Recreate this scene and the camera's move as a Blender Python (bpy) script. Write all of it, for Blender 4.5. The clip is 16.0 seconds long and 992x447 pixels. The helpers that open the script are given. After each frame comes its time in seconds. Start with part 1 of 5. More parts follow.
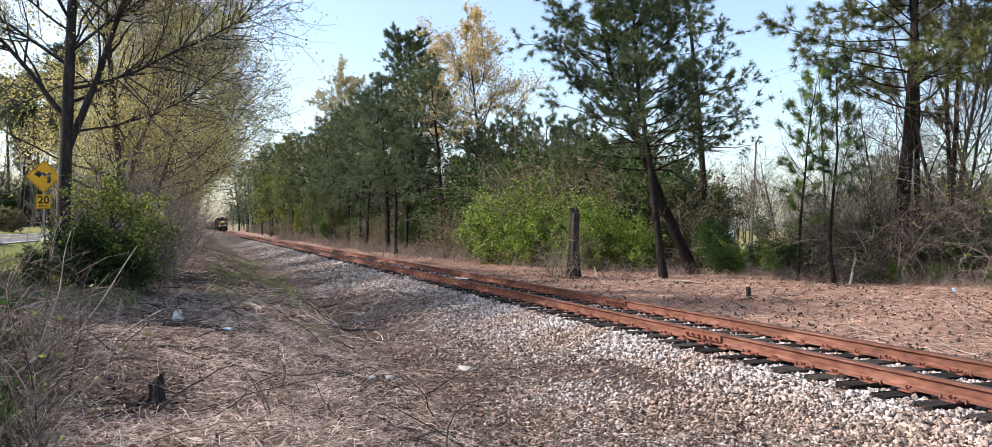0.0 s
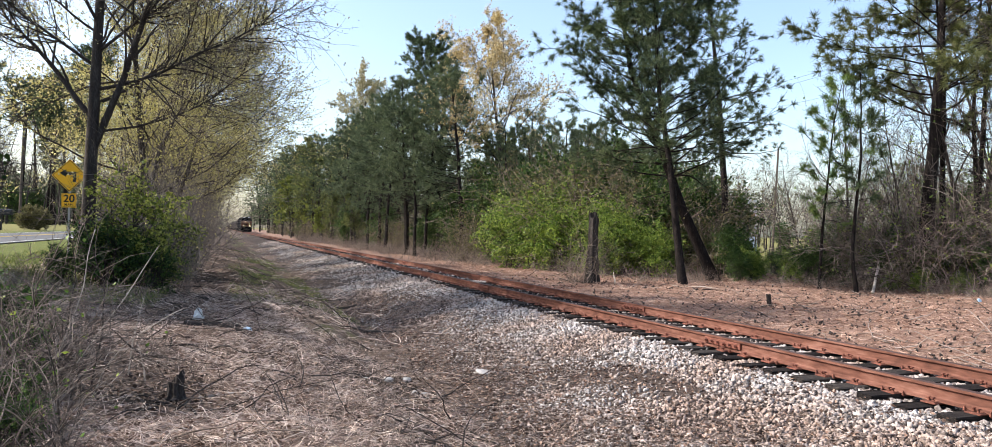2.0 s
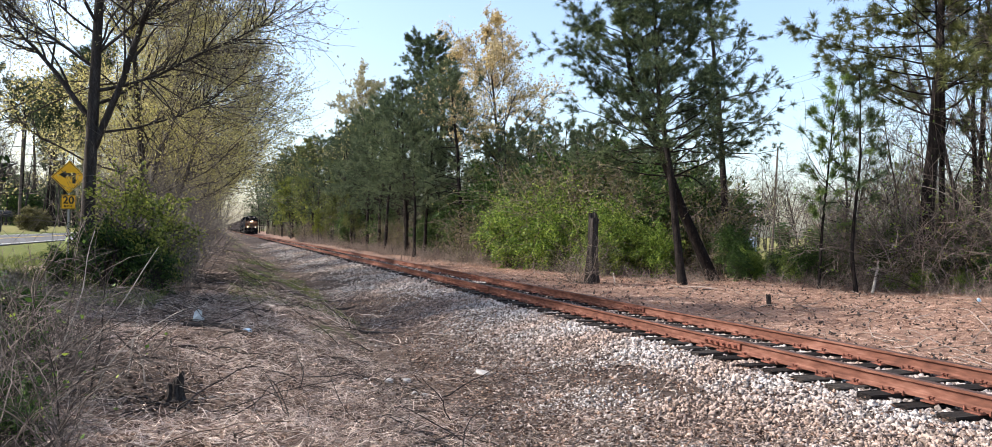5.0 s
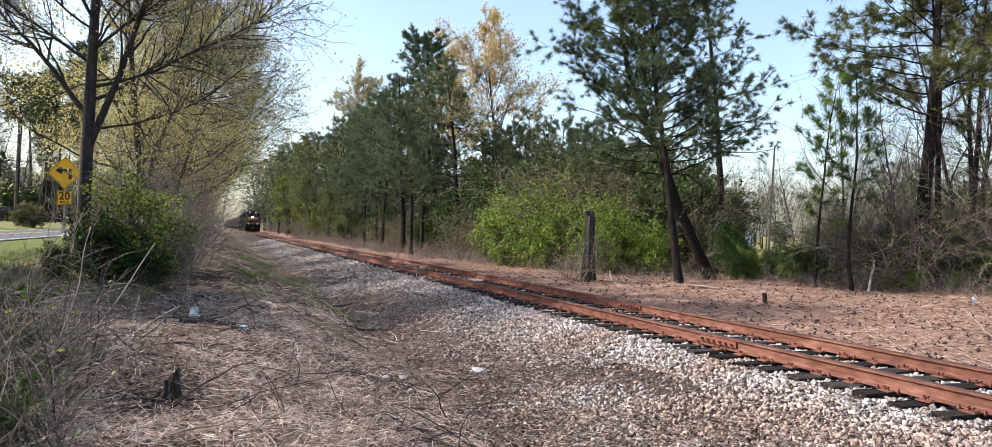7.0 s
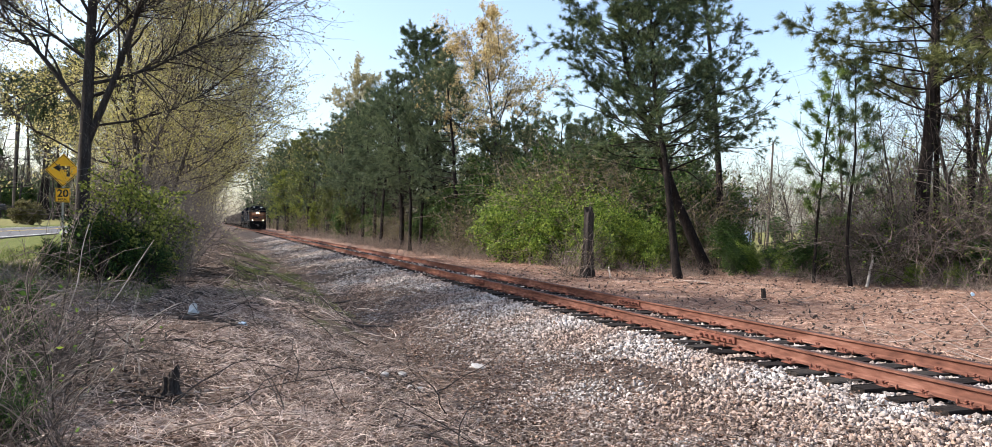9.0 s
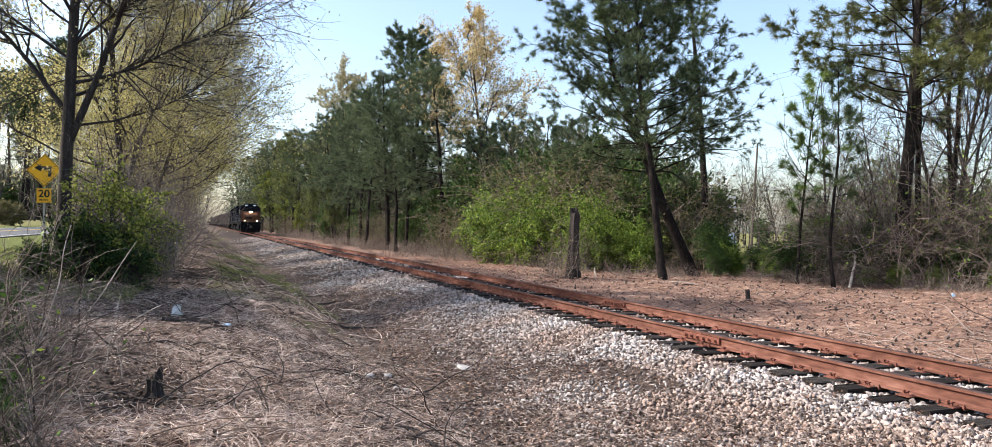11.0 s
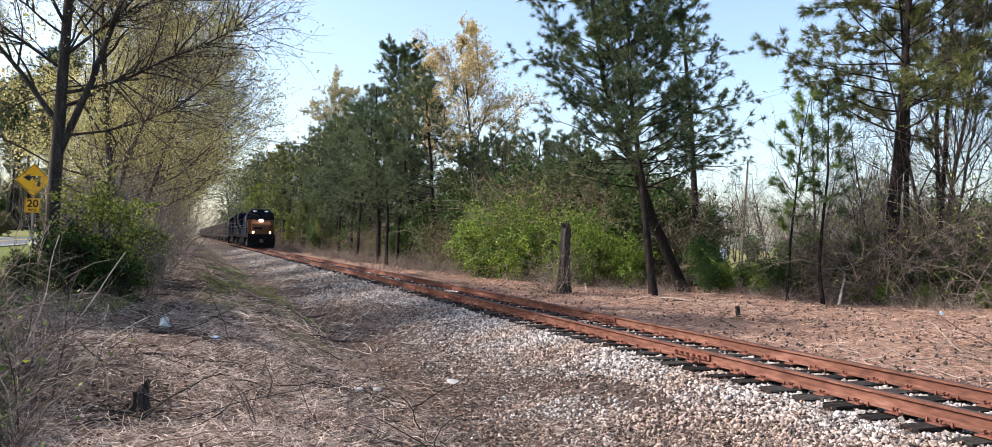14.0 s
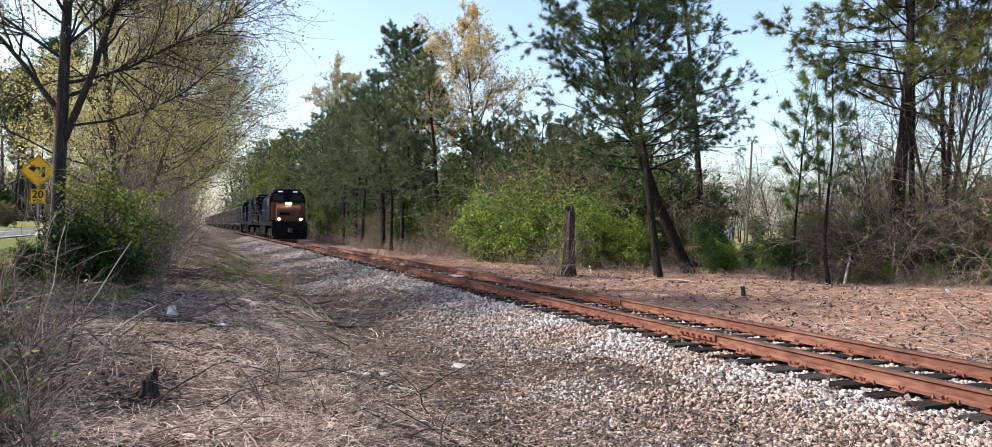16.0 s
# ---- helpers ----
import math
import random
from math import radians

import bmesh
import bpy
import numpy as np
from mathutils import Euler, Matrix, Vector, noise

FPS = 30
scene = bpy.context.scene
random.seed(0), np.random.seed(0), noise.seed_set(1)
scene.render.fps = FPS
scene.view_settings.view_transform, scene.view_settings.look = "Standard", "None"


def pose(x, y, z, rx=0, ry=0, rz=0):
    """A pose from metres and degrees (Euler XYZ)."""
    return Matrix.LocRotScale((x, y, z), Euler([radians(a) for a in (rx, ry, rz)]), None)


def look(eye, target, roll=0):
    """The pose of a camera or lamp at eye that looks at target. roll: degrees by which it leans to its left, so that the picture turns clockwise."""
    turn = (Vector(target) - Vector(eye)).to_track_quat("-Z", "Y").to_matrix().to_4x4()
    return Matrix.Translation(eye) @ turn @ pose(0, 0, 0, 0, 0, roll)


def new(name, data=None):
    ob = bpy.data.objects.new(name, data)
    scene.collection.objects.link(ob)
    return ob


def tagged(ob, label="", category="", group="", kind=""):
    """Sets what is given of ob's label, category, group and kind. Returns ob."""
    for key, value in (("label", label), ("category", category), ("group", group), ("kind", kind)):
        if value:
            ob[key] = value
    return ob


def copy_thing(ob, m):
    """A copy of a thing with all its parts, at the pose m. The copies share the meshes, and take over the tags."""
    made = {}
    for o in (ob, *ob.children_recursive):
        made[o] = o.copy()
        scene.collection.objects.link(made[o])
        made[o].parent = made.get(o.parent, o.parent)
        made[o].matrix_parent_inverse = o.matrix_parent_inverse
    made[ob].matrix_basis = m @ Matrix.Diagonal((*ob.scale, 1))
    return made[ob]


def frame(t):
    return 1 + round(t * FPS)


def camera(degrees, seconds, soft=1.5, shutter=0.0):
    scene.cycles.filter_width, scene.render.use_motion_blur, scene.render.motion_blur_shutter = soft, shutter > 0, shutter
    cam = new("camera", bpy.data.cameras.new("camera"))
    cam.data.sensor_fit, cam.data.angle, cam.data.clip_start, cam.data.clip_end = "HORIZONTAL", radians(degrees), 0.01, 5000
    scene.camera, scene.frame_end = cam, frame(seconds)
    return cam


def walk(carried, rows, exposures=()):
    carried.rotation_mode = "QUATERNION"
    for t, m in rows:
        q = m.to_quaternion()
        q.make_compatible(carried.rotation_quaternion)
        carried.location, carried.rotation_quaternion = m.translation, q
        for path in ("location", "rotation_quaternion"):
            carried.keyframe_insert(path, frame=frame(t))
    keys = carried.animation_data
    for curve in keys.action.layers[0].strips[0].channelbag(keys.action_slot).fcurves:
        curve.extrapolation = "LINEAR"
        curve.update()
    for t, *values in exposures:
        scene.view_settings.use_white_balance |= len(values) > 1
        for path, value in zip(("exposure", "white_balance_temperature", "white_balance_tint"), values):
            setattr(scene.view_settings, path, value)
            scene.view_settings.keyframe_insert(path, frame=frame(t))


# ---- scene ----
# ---------------------------------------------------------------- camera
cam = camera(66.0, 16.0, soft=0.65)
EYE = (0.0, 0.0, 1.6)
# seconds, pitch, lean, yaw: a hand-held camera that only turns
PATH = [
    (0.0, 0.40, -0.44, -21.09),
    (0.5, 0.56, -0.66, -21.29),
    (1.0, 0.96, -1.04, -19.98),
    (1.5, 1.05, -1.25, -19.91),
    (2.0, 0.65, -1.15, -19.68),
    (2.5, 0.77, -1.17, -19.62),
    (3.0, 0.93, -1.11, -19.37),
    (3.5, 0.87, -1.00, -19.44),
    (4.0, 0.77, -1.04, -19.81),
    (6.5, 0.60, -1.01, -19.51),
    (7.0, 0.53, -1.25, -19.94),
    (7.5, 0.55, -1.25, -20.07),
    (8.0, 0.31, -1.26, -20.09),
    (8.5, 0.04, -1.10, -20.02),
    (9.0, 0.25, -1.11, -20.03),
    (11.5, 0.35, -1.16, -21.19),
    (12.0, 0.36, -1.09, -21.05),
    (12.5, 0.61, -1.19, -21.10),
    (13.0, 0.82, -1.36, -21.13),
    (13.5, 1.33, -1.79, -21.75),
    (14.0, 1.44, -1.68, -21.75),
    (14.5, 1.09, -1.68, -22.02),
    (15.0, 0.79, -1.50, -21.97),
    (15.5, 0.26, -0.86, -21.58),
    (16.0, 0.24, -0.86, -21.42),
]
walk(cam, [(t, pose(*EYE, 90 + p, r, y)) for t, p, r, y in PATH])

# ---------------------------------------------------------------- light
SUN_TO = Vector((-0.88, 0.32, 0.80)).normalized()
world = bpy.data.worlds.new("sky")
scene.world = world
world.use_nodes = True
wn = world.node_tree
sky = wn.nodes.new("ShaderNodeTexSky")
sky.sky_type = "NISHITA"
sky.sun_disc = False
sky.sun_elevation = math.asin(SUN_TO.z)
sky.sun_rotation = math.atan2(SUN_TO.x, SUN_TO.y)
sky.air_density, sky.dust_density, sky.ozone_density = 1.0, 2.2, 1.0
wn.links.new(sky.outputs[0], wn.nodes["Background"].inputs[0])
wn.nodes["Background"].inputs[1].default_value = 0.15
sun = new("sun", bpy.data.lights.new("sun", "SUN"))
sun.data.energy, sun.data.angle, sun.data.color = 3.8, radians(0.6), (1.0, 0.94, 0.88)
sun.matrix_world = look(SUN_TO * 50, (0, 0, 0))
scene.view_settings.exposure = 1.08


# ---------------------------------------------------------------- materials
def mat(name, stops, scale=8.0, rough=0.85, metal=0.0, bump=0.3, detail=6.0, island=0.0, obj=0.0, spec=0.3,
        through_light=0.0, stretch=(1, 1, 1), fine=6.0, stain=None, stain_scale=0.6):
    """A surface whose colour runs over stops with noise at two scales, and may vary by island or by object."""
    m = bpy.data.materials.new(name)
    m.use_nodes = True
    nt = m.node_tree
    n, l = nt.nodes, nt.links
    bsdf = n["Principled BSDF"]
    tc = n.new("ShaderNodeTexCoord")
    mp = n.new("ShaderNodeMapping")
    mp.inputs["Scale"].default_value = stretch
    l.new(tc.outputs["Object"], mp.inputs["Vector"])
    big = n.new("ShaderNodeTexNoise")
    big.inputs["Scale"].default_value, big.inputs["Detail"].default_value = scale, detail
    small = n.new("ShaderNodeTexNoise")
    small.inputs["Scale"].default_value, small.inputs["Detail"].default_value = scale * fine, 3.0
    l.new(mp.outputs[0], big.inputs["Vector"]), l.new(mp.outputs[0], small.inputs["Vector"])
    mix = n.new("ShaderNodeMath")
    mix.operation = "MULTIPLY_ADD"
    mix.inputs[1].default_value = 0.45
    l.new(small.outputs[0], mix.inputs[0])
    half = n.new("ShaderNodeMath")
    half.operation = "MULTIPLY"
    half.inputs[1].default_value = 0.55
    l.new(big.outputs[0], half.inputs[0]), l.new(half.outputs[0], mix.inputs[2])
    value = mix.outputs[0]
    for amount, node, out in ((island, "ShaderNodeNewGeometry", "Random Per Island"), (obj, "ShaderNodeObjectInfo", "Random")):
        if amount:
            r = n.new(node)
            a = n.new("ShaderNodeMath")
            a.operation = "MULTIPLY_ADD"
            a.inputs[1].default_value = amount
            l.new(r.outputs[out], a.inputs[0])
            b = n.new("ShaderNodeMath")
            b.operation = "SUBTRACT"
            b.inputs[1].default_value = amount * 0.5
            l.new(value, b.inputs[0]), l.new(b.outputs[0], a.inputs[2])
            value = a.outputs[0]
    ramp = n.new("ShaderNodeValToRGB")
    els = ramp.color_ramp.elements
    lo, hi = 0.3, 0.7
    for i, c in enumerate(stops):
        p = lo + (hi - lo) * i / max(1, len(stops) - 1)
        e = els[i] if i < 2 else els.new(p)
        e.position, e.color = p, (*c, 1)
    l.new(value, ramp.inputs[0])
    colour = ramp.outputs[0]
    if stain:
        # patches of another tint, a few metres wide
        wide = n.new("ShaderNodeTexNoise")
        wide.inputs["Scale"].default_value, wide.inputs["Detail"].default_value = stain_scale, 5.0
        l.new(tc.outputs["Object"], wide.inputs["Vector"])
        where = n.new("ShaderNodeMapRange")
        where.inputs[1].default_value, where.inputs[2].default_value = 0.42, 0.62
        l.new(wide.outputs[0], where.inputs[0])
        tint = n.new("ShaderNodeMix")
        tint.data_type, tint.blend_type = "RGBA", "MULTIPLY"
        tint.inputs[7].default_value = (*stain, 1)
        l.new(where.outputs[0], tint.inputs[0]), l.new(colour, tint.inputs[6])
        colour = tint.outputs[2]
    l.new(colour, bsdf.inputs["Base Color"])
    bsdf.inputs["Roughness"].default_value, bsdf.inputs["Metallic"].default_value = rough, metal
    bsdf.inputs["Specular IOR Level"].default_value = spec
    if bump:
        b = n.new("ShaderNodeBump")
        b.inputs["Strength"].default_value, b.inputs["Distance"].default_value = bump, 0.02
        l.new(small.outputs[0], b.inputs["Height"]), l.new(b.outputs[0], bsdf.inputs["Normal"])
    if through_light:
        t = n.new("ShaderNodeBsdfTranslucent")
        l.new(ramp.outputs[0], t.inputs[0])
        s = n.new("ShaderNodeMixShader")
        s.inputs[0].default_value = through_light
        l.new(bsdf.outputs[0], s.inputs[1]), l.new(t.outputs[0], s.inputs[2])
        l.new(s.outputs[0], n["Material Output"].inputs[0])
    return m


def glow(name, colour, strength):
    m = bpy.data.materials.new(name)
    m.use_nodes = True
    b = m.node_tree.nodes["Principled BSDF"]
    b.inputs["Base Color"].default_value = (*colour, 1)
    b.inputs["Emission Color"].default_value = (*colour, 1)
    b.inputs["Emission Strength"].default_value = strength
    return m


RUST = mat("rusty rail steel", [(0.05, 0.022, 0.016), (0.145, 0.064, 0.045), (0.26, 0.135, 0.10)], 3.0, 0.85, 0.0, 0.25, spec=0.1, stretch=(1, 0.25, 1))
RAIL_TOP = mat("worn rail head", [(0.035, 0.02, 0.017), (0.085, 0.05, 0.042)], 5.0, 0.65, 0.0, 0.05, spec=0.15, stretch=(1, 0.1, 1))
PLATE = mat("rusty plate steel", [(0.10, 0.04, 0.028), (0.24, 0.09, 0.06)], 14.0, 0.8, 0.2, 0.3, obj=0.2)
TIE = mat("creosoted tie wood", [(0.007, 0.006, 0.006), (0.02, 0.017, 0.016), (0.055, 0.048, 0.043)], 4.0, 0.95, 0, 0.8, obj=0.25, spec=0.08, stretch=(0.4, 4, 4))
STONE = mat("ballast stone", [(0.10, 0.09, 0.085), (0.33, 0.30, 0.283), (0.54, 0.50, 0.475)], 9.0, 0.9, 0, 0.3, island=0.4, spec=0.12, stain=(0.84, 0.70, 0.62))
STRAW = mat("dry grass stems", [(0.09, 0.06, 0.046), (0.40, 0.295, 0.24), (0.80, 0.67, 0.58)], 1.5, 0.8, 0, 0.0, island=0.4, through_light=0.2)
DEAD_LEAF = mat("dead brown leaves", [(0.045, 0.025, 0.018), (0.16, 0.095, 0.068), (0.36, 0.25, 0.19)], 1.5, 0.75, 0, 0.0, island=0.45, through_light=0.1)
# Darker copy of DEAD_LEAF; the ditch's shade is put into its colour.
SHADE_LEAF = mat("dead leaves darkened as shade", [(0.02, 0.014, 0.011), (0.06, 0.042, 0.032), (0.14, 0.105, 0.08)], 1.5, 0.7, 0, 0.0, island=0.4, through_light=0.05)
NEEDLE_LITTER = mat("fallen pine needles", [(0.09, 0.046, 0.032), (0.33, 0.195, 0.14), (0.58, 0.42, 0.33)], 1.0, 0.8, 0, 0.0, island=0.35, through_light=0.12)
BARK = mat("grey-brown bark", [(0.016, 0.013, 0.012), (0.042, 0.034, 0.03), (0.095, 0.08, 0.072)], 3.0, 0.95, 0, 0.9, stretch=(3, 3, 0.7))
PINE_BARK = mat("pine bark", [(0.006, 0.005, 0.005), (0.017, 0.014, 0.013), (0.05, 0.039, 0.034)], 3.0, 0.95, 0, 1.0, spec=0.1, stretch=(3, 3, 1))
TWIG = mat("bare twigs", [(0.055, 0.044, 0.039), (0.14, 0.114, 0.10), (0.27, 0.23, 0.205)], 1.0, 0.9, 0, 0.0, island=0.3)
VINE = mat("dry vine tangle", [(0.05, 0.037, 0.03), (0.17, 0.13, 0.105), (0.35, 0.285, 0.245)], 1.0, 0.9, 0, 0.0, island=0.4)
DEAD_WEED = mat("dead weed stems", [(0.035, 0.027, 0.022), (0.10, 0.078, 0.064), (0.26, 0.21, 0.18)], 1.0, 0.9, 0, 0.0, island=0.4)
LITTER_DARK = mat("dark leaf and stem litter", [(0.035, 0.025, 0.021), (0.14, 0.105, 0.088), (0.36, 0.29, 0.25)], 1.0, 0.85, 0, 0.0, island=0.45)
LEAF_LIME = mat("lime yellow young leaves", [(0.07, 0.10, 0.015), (0.19, 0.225, 0.04), (0.38, 0.40, 0.09)], 0.9, 0.6, 0, 0, island=0.4, through_light=0.4)
NEEDLES = mat("green pine needles", [(0.012, 0.026, 0.012), (0.05, 0.08, 0.033), (0.15, 0.18, 0.078)], 0.6, 0.55, 0, 0, island=0.35, through_light=0.25)
NEEDLES_ROW = mat("grey green sunlit pine needles", [(0.022, 0.038, 0.018), (0.075, 0.105, 0.048), (0.17, 0.20, 0.10)], 0.35, 0.55, 0, 0, island=0.3, through_light=0.3)
NEEDLES_FRESH = mat("fresh young pine needles", [(0.05, 0.095, 0.02), (0.14, 0.22, 0.05), (0.27, 0.34, 0.09)], 0.6, 0.55, 0, 0, island=0.3, through_light=0.3)
NEEDLES_OLIVE = mat("sunlit olive pine needles", [(0.035, 0.045, 0.014), (0.095, 0.11, 0.032), (0.19, 0.19, 0.07)], 0.6, 0.55, 0, 0, island=0.3, through_light=0.25)
BUDS = mat("spring bud leaves", [(0.22, 0.20, 0.07), (0.41, 0.37, 0.14), (0.58, 0.52, 0.235)], 0.5, 0.6, 0, 0, island=0.4, through_light=0.5)
BUDS_GOLD = mat("golden spring leaves", [(0.34, 0.23, 0.085), (0.52, 0.40, 0.18), (0.66, 0.55, 0.3)], 0.5, 0.6, 0, 0, island=0.4, through_light=0.4)
BUDS_PALE = mat("pale spring leaves", [(0.26, 0.23, 0.13), (0.40, 0.36, 0.2), (0.5, 0.46, 0.28)], 0.5, 0.6, 0, 0, island=0.4, through_light=0.4)
LEAF_BRIGHT = mat("bright green leaves", [(0.035, 0.075, 0.01), (0.125, 0.205, 0.026), (0.30, 0.38, 0.065)], 0.9, 0.5, 0, 0, island=0.45, through_light=0.35)
LEAF_SPRING = mat("dull yellow green spring leaves", [(0.045, 0.06, 0.018), (0.11, 0.13, 0.035), (0.24, 0.25, 0.07)], 0.4, 0.6, 0, 0, island=0.35, through_light=0.3)
LEAF_DARK = mat("dark evergreen leaves", [(0.014, 0.034, 0.011), (0.045, 0.085, 0.023), (0.12, 0.18, 0.045)], 0.9, 0.6, 0, 0, island=0.35, through_light=0.25, spec=0.12)
LEAF_OLIVE = mat("olive brown leaves", [(0.05, 0.046, 0.018), (0.12, 0.11, 0.038), (0.24, 0.22, 0.085)], 0.9, 0.6, 0, 0, island=0.45, through_light=0.3)
GRASS = mat("green grass blades", [(0.06, 0.09, 0.02), (0.15, 0.18, 0.05), (0.28, 0.27, 0.10)], 0.7, 0.6, 0, 0, island=0.4, through_light=0.3)
DEADWOOD = mat("weathered dead wood", [(0.012, 0.010, 0.009), (0.036, 0.029, 0.025), (0.09, 0.076, 0.067)], 5.0, 0.95, 0, 0.9, stretch=(3, 3, 0.8))
PALEWOOD = mat("pale weathered stick", [(0.22, 0.18, 0.15), (0.38, 0.33, 0.28), (0.5, 0.45, 0.4)], 5.0, 0.9, 0, 0.4)
ASPHALT = mat("worn asphalt", [(0.055, 0.055, 0.058), (0.085, 0.085, 0.088), (0.12, 0.12, 0.12)], 1.5, 0.75, 0, 0.3, fine=30)
PAINT_WHITE = mat("white road paint", [(0.55, 0.55, 0.53), (0.75, 0.75, 0.72)], 4.0, 0.7, 0, 0.1)
PAINT_YELLOW = mat("yellow road paint", [(0.5, 0.33, 0.05), (0.65, 0.45, 0.08)], 4.0, 0.7, 0, 0.1)
SIGN_YELLOW = mat("yellow sign sheeting", [(0.88, 0.46, 0.012), (0.95, 0.53, 0.02)], 3.0, 0.45, 0, 0.02, spec=0.5)
SIGN_BLACK = mat("black sign ink", [(0.012, 0.012, 0.012), (0.02, 0.02, 0.02)], 5, 0.5, 0, 0)
GALV = mat("galvanised steel", [(0.3, 0.31, 0.32), (0.42, 0.43, 0.44)], 9.0, 0.5, 0.7, 0.05)
LOCO_BLUE = mat("dark blue locomotive paint", [(0.004, 0.006, 0.012), (0.007, 0.010, 0.02), (0.014, 0.017, 0.026)], 1.2, 0.7, 0, 0.05, spec=0.05)
# Gold kept dark: the shade on the front is put into the paint.
LOCO_GOLD = mat("golden locomotive paint darkened as shade", [(0.075, 0.028, 0.014), (0.14, 0.052, 0.02), (0.20, 0.08, 0.03)], 1.2, 0.5, 0, 0.05)
LOCO_BLACK = mat("black underframe grime", [(0.004, 0.004, 0.005), (0.009, 0.009, 0.01), (0.024, 0.022, 0.02)], 2.0, 0.8, 0, 0.2, spec=0.06)
LOCO_GREY = mat("grey roof paint", [(0.03, 0.031, 0.033), (0.07, 0.07, 0.073)], 2.0, 0.7, 0, 0.1)
HOPPER = mat("brown weathered hopper steel", [(0.05, 0.042, 0.038), (0.10, 0.083, 0.075), (0.17, 0.145, 0.13)], 0.9, 0.75, 0, 0.2, obj=0.3)
COAL = mat("coal load", [(0.012, 0.012, 0.013), (0.04, 0.04, 0.042)], 6.0, 0.7, 0, 0.8)
WHEEL = mat("dirty wheel steel", [(0.05, 0.042, 0.038), (0.12, 0.10, 0.09)], 5.0, 0.6, 0.4, 0.1)
DARKGLASS = mat("dark cab glass", [(0.006, 0.008, 0.012), (0.010, 0.013, 0.018)], 1.0, 0.15, 0, 0, spec=0.2)
CAR_PAINT = mat("dark navy car paint", [(0.008, 0.010, 0.016), (0.014, 0.017, 0.026)], 1.0, 0.22, 0, 0, spec=0.6)
CAR_GLASS = mat("tinted car glass", [(0.02, 0.022, 0.025), (0.03, 0.032, 0.036)], 1.0, 0.05, 0, 0, spec=0.8)
RUBBER = mat("tyre rubber", [(0.012, 0.012, 0.012), (0.03, 0.03, 0.03)], 9.0, 0.85, 0, 0.2)
TAIL_RED = mat("red tail lamp plastic", [(0.10, 0.006, 0.006), (0.16, 0.01, 0.008)], 3.0, 0.25, 0, 0)
WHITE_PLASTIC = mat("dirty white plastic", [(0.5, 0.5, 0.48), (0.72, 0.72, 0.7)], 7.0, 0.5, 0, 0.2)
BLACK_PLASTIC = mat("black plastic", [(0.012, 0.012, 0.013), (0.025, 0.025, 0.026)], 7.0, 0.45, 0, 0.1)
CONCRETE = mat("light concrete rubble", [(0.2, 0.19, 0.18), (0.33, 0.315, 0.295), (0.45, 0.43, 0.405)], 5.0, 0.9, 0, 0.5, obj=0.2)
BRICK_RED = mat("faded red brickwork", [(0.20, 0.075, 0.05), (0.30, 0.12, 0.085)], 3.0, 0.9, 0, 0.4)
BLUE_TARP = mat("pale blue plastic", [(0.25, 0.38, 0.52), (0.38, 0.5, 0.6)], 3.0, 0.5, 0, 0.2)
POLE_WOOD = mat("old utility pole wood", [(0.05, 0.04, 0.033), (0.13, 0.105, 0.09)], 2.0, 0.9, 0, 0.4, stretch=(4, 4, 0.5))
WIRE = mat("dark wire", [(0.03, 0.03, 0.032), (0.06, 0.06, 0.06)], 2, 0.6, 0.3, 0)
HEADLAMP = glow("lit headlamp", (1.0, 0.78, 0.48), 7.0)
DITCHLAMP = glow("lit ditch lamp", (1.0, 0.74, 0.44), 5.0)
NUMBOARD = glow("lit number board", (0.85, 0.92, 1.0), 0.12)


# ---------------------------------------------------------------- mesh helpers
def mesh_np(name, v, f):
    """A mesh from arrays of vertices and of equal-sided faces."""
    v, f = np.asarray(v, np.float32).reshape(-1, 3), np.asarray(f, np.int32)
    me = bpy.data.meshes.new(name)
    k = f.shape[1]
    me.vertices.add(len(v)), me.loops.add(f.size), me.polygons.add(len(f))
    me.vertices.foreach_set("co", v.ravel())
    me.loops.foreach_set("vertex_index", f.ravel())
    me.polygons.foreach_set("loop_start", np.arange(0, f.size, k, dtype=np.int32))
    me.update(calc_edges=True)
    return me


def smooth(me):
    me.polygons.foreach_set("use_smooth", np.ones(len(me.polygons), bool))
    return me


def part(name, me, material, parent=None, label="", m=None):
    """Links a mesh (or a bmesh) as one object under a thing or a part."""
    if isinstance(me, bmesh.types.BMesh):
        data = bpy.data.meshes.new(name)
        me.to_mesh(data), me.free()
        me = data
    if not me.materials:
        me.materials.append(material)
    ob = new(name, me)
    ob.parent = parent
    if name in ("limb_work", "twig_spray", "foliage", "needle_foliage", "stem_work"):
        tagged(ob, kind="stuff")
    if m is not None:
        ob.matrix_basis = m
    return tagged(ob, label) if label else ob


def thing(name, label, category, group="", kind="", m=None):
    ob = tagged(new(name), label, category, group, kind)
    ob.empty_display_size = 0.2
    if m is not None:
        ob.matrix_basis = m
    return ob


def box(sx, sy, sz, at=(0, 0, 0), bevel=0.0, bm=None, rot=None, top=1.0):
    """A bevelled box of that size centred at a point; top narrows its upper face."""
    one = bmesh.new()
    bmesh.ops.create_cube(one, size=1.0)
    for v in one.verts:
        k = top if v.co.z > 0 else 1.0
        v.co = Vector((v.co.x * sx * k, v.co.y * sy * k, v.co.z * sz))
    if bevel:
        bmesh.ops.bevel(one, geom=list(one.edges), offset=bevel, segments=2, affect="EDGES", profile=0.6)
    m = Matrix.Translation(at) @ (rot or Matrix())
    one.transform(m)
    if bm is None:
        return one
    data = bpy.data.meshes.new("tmp")
    one.to_mesh(data), one.free()
    bm.from_mesh(data)
    bpy.data.meshes.remove(data)
    return bm


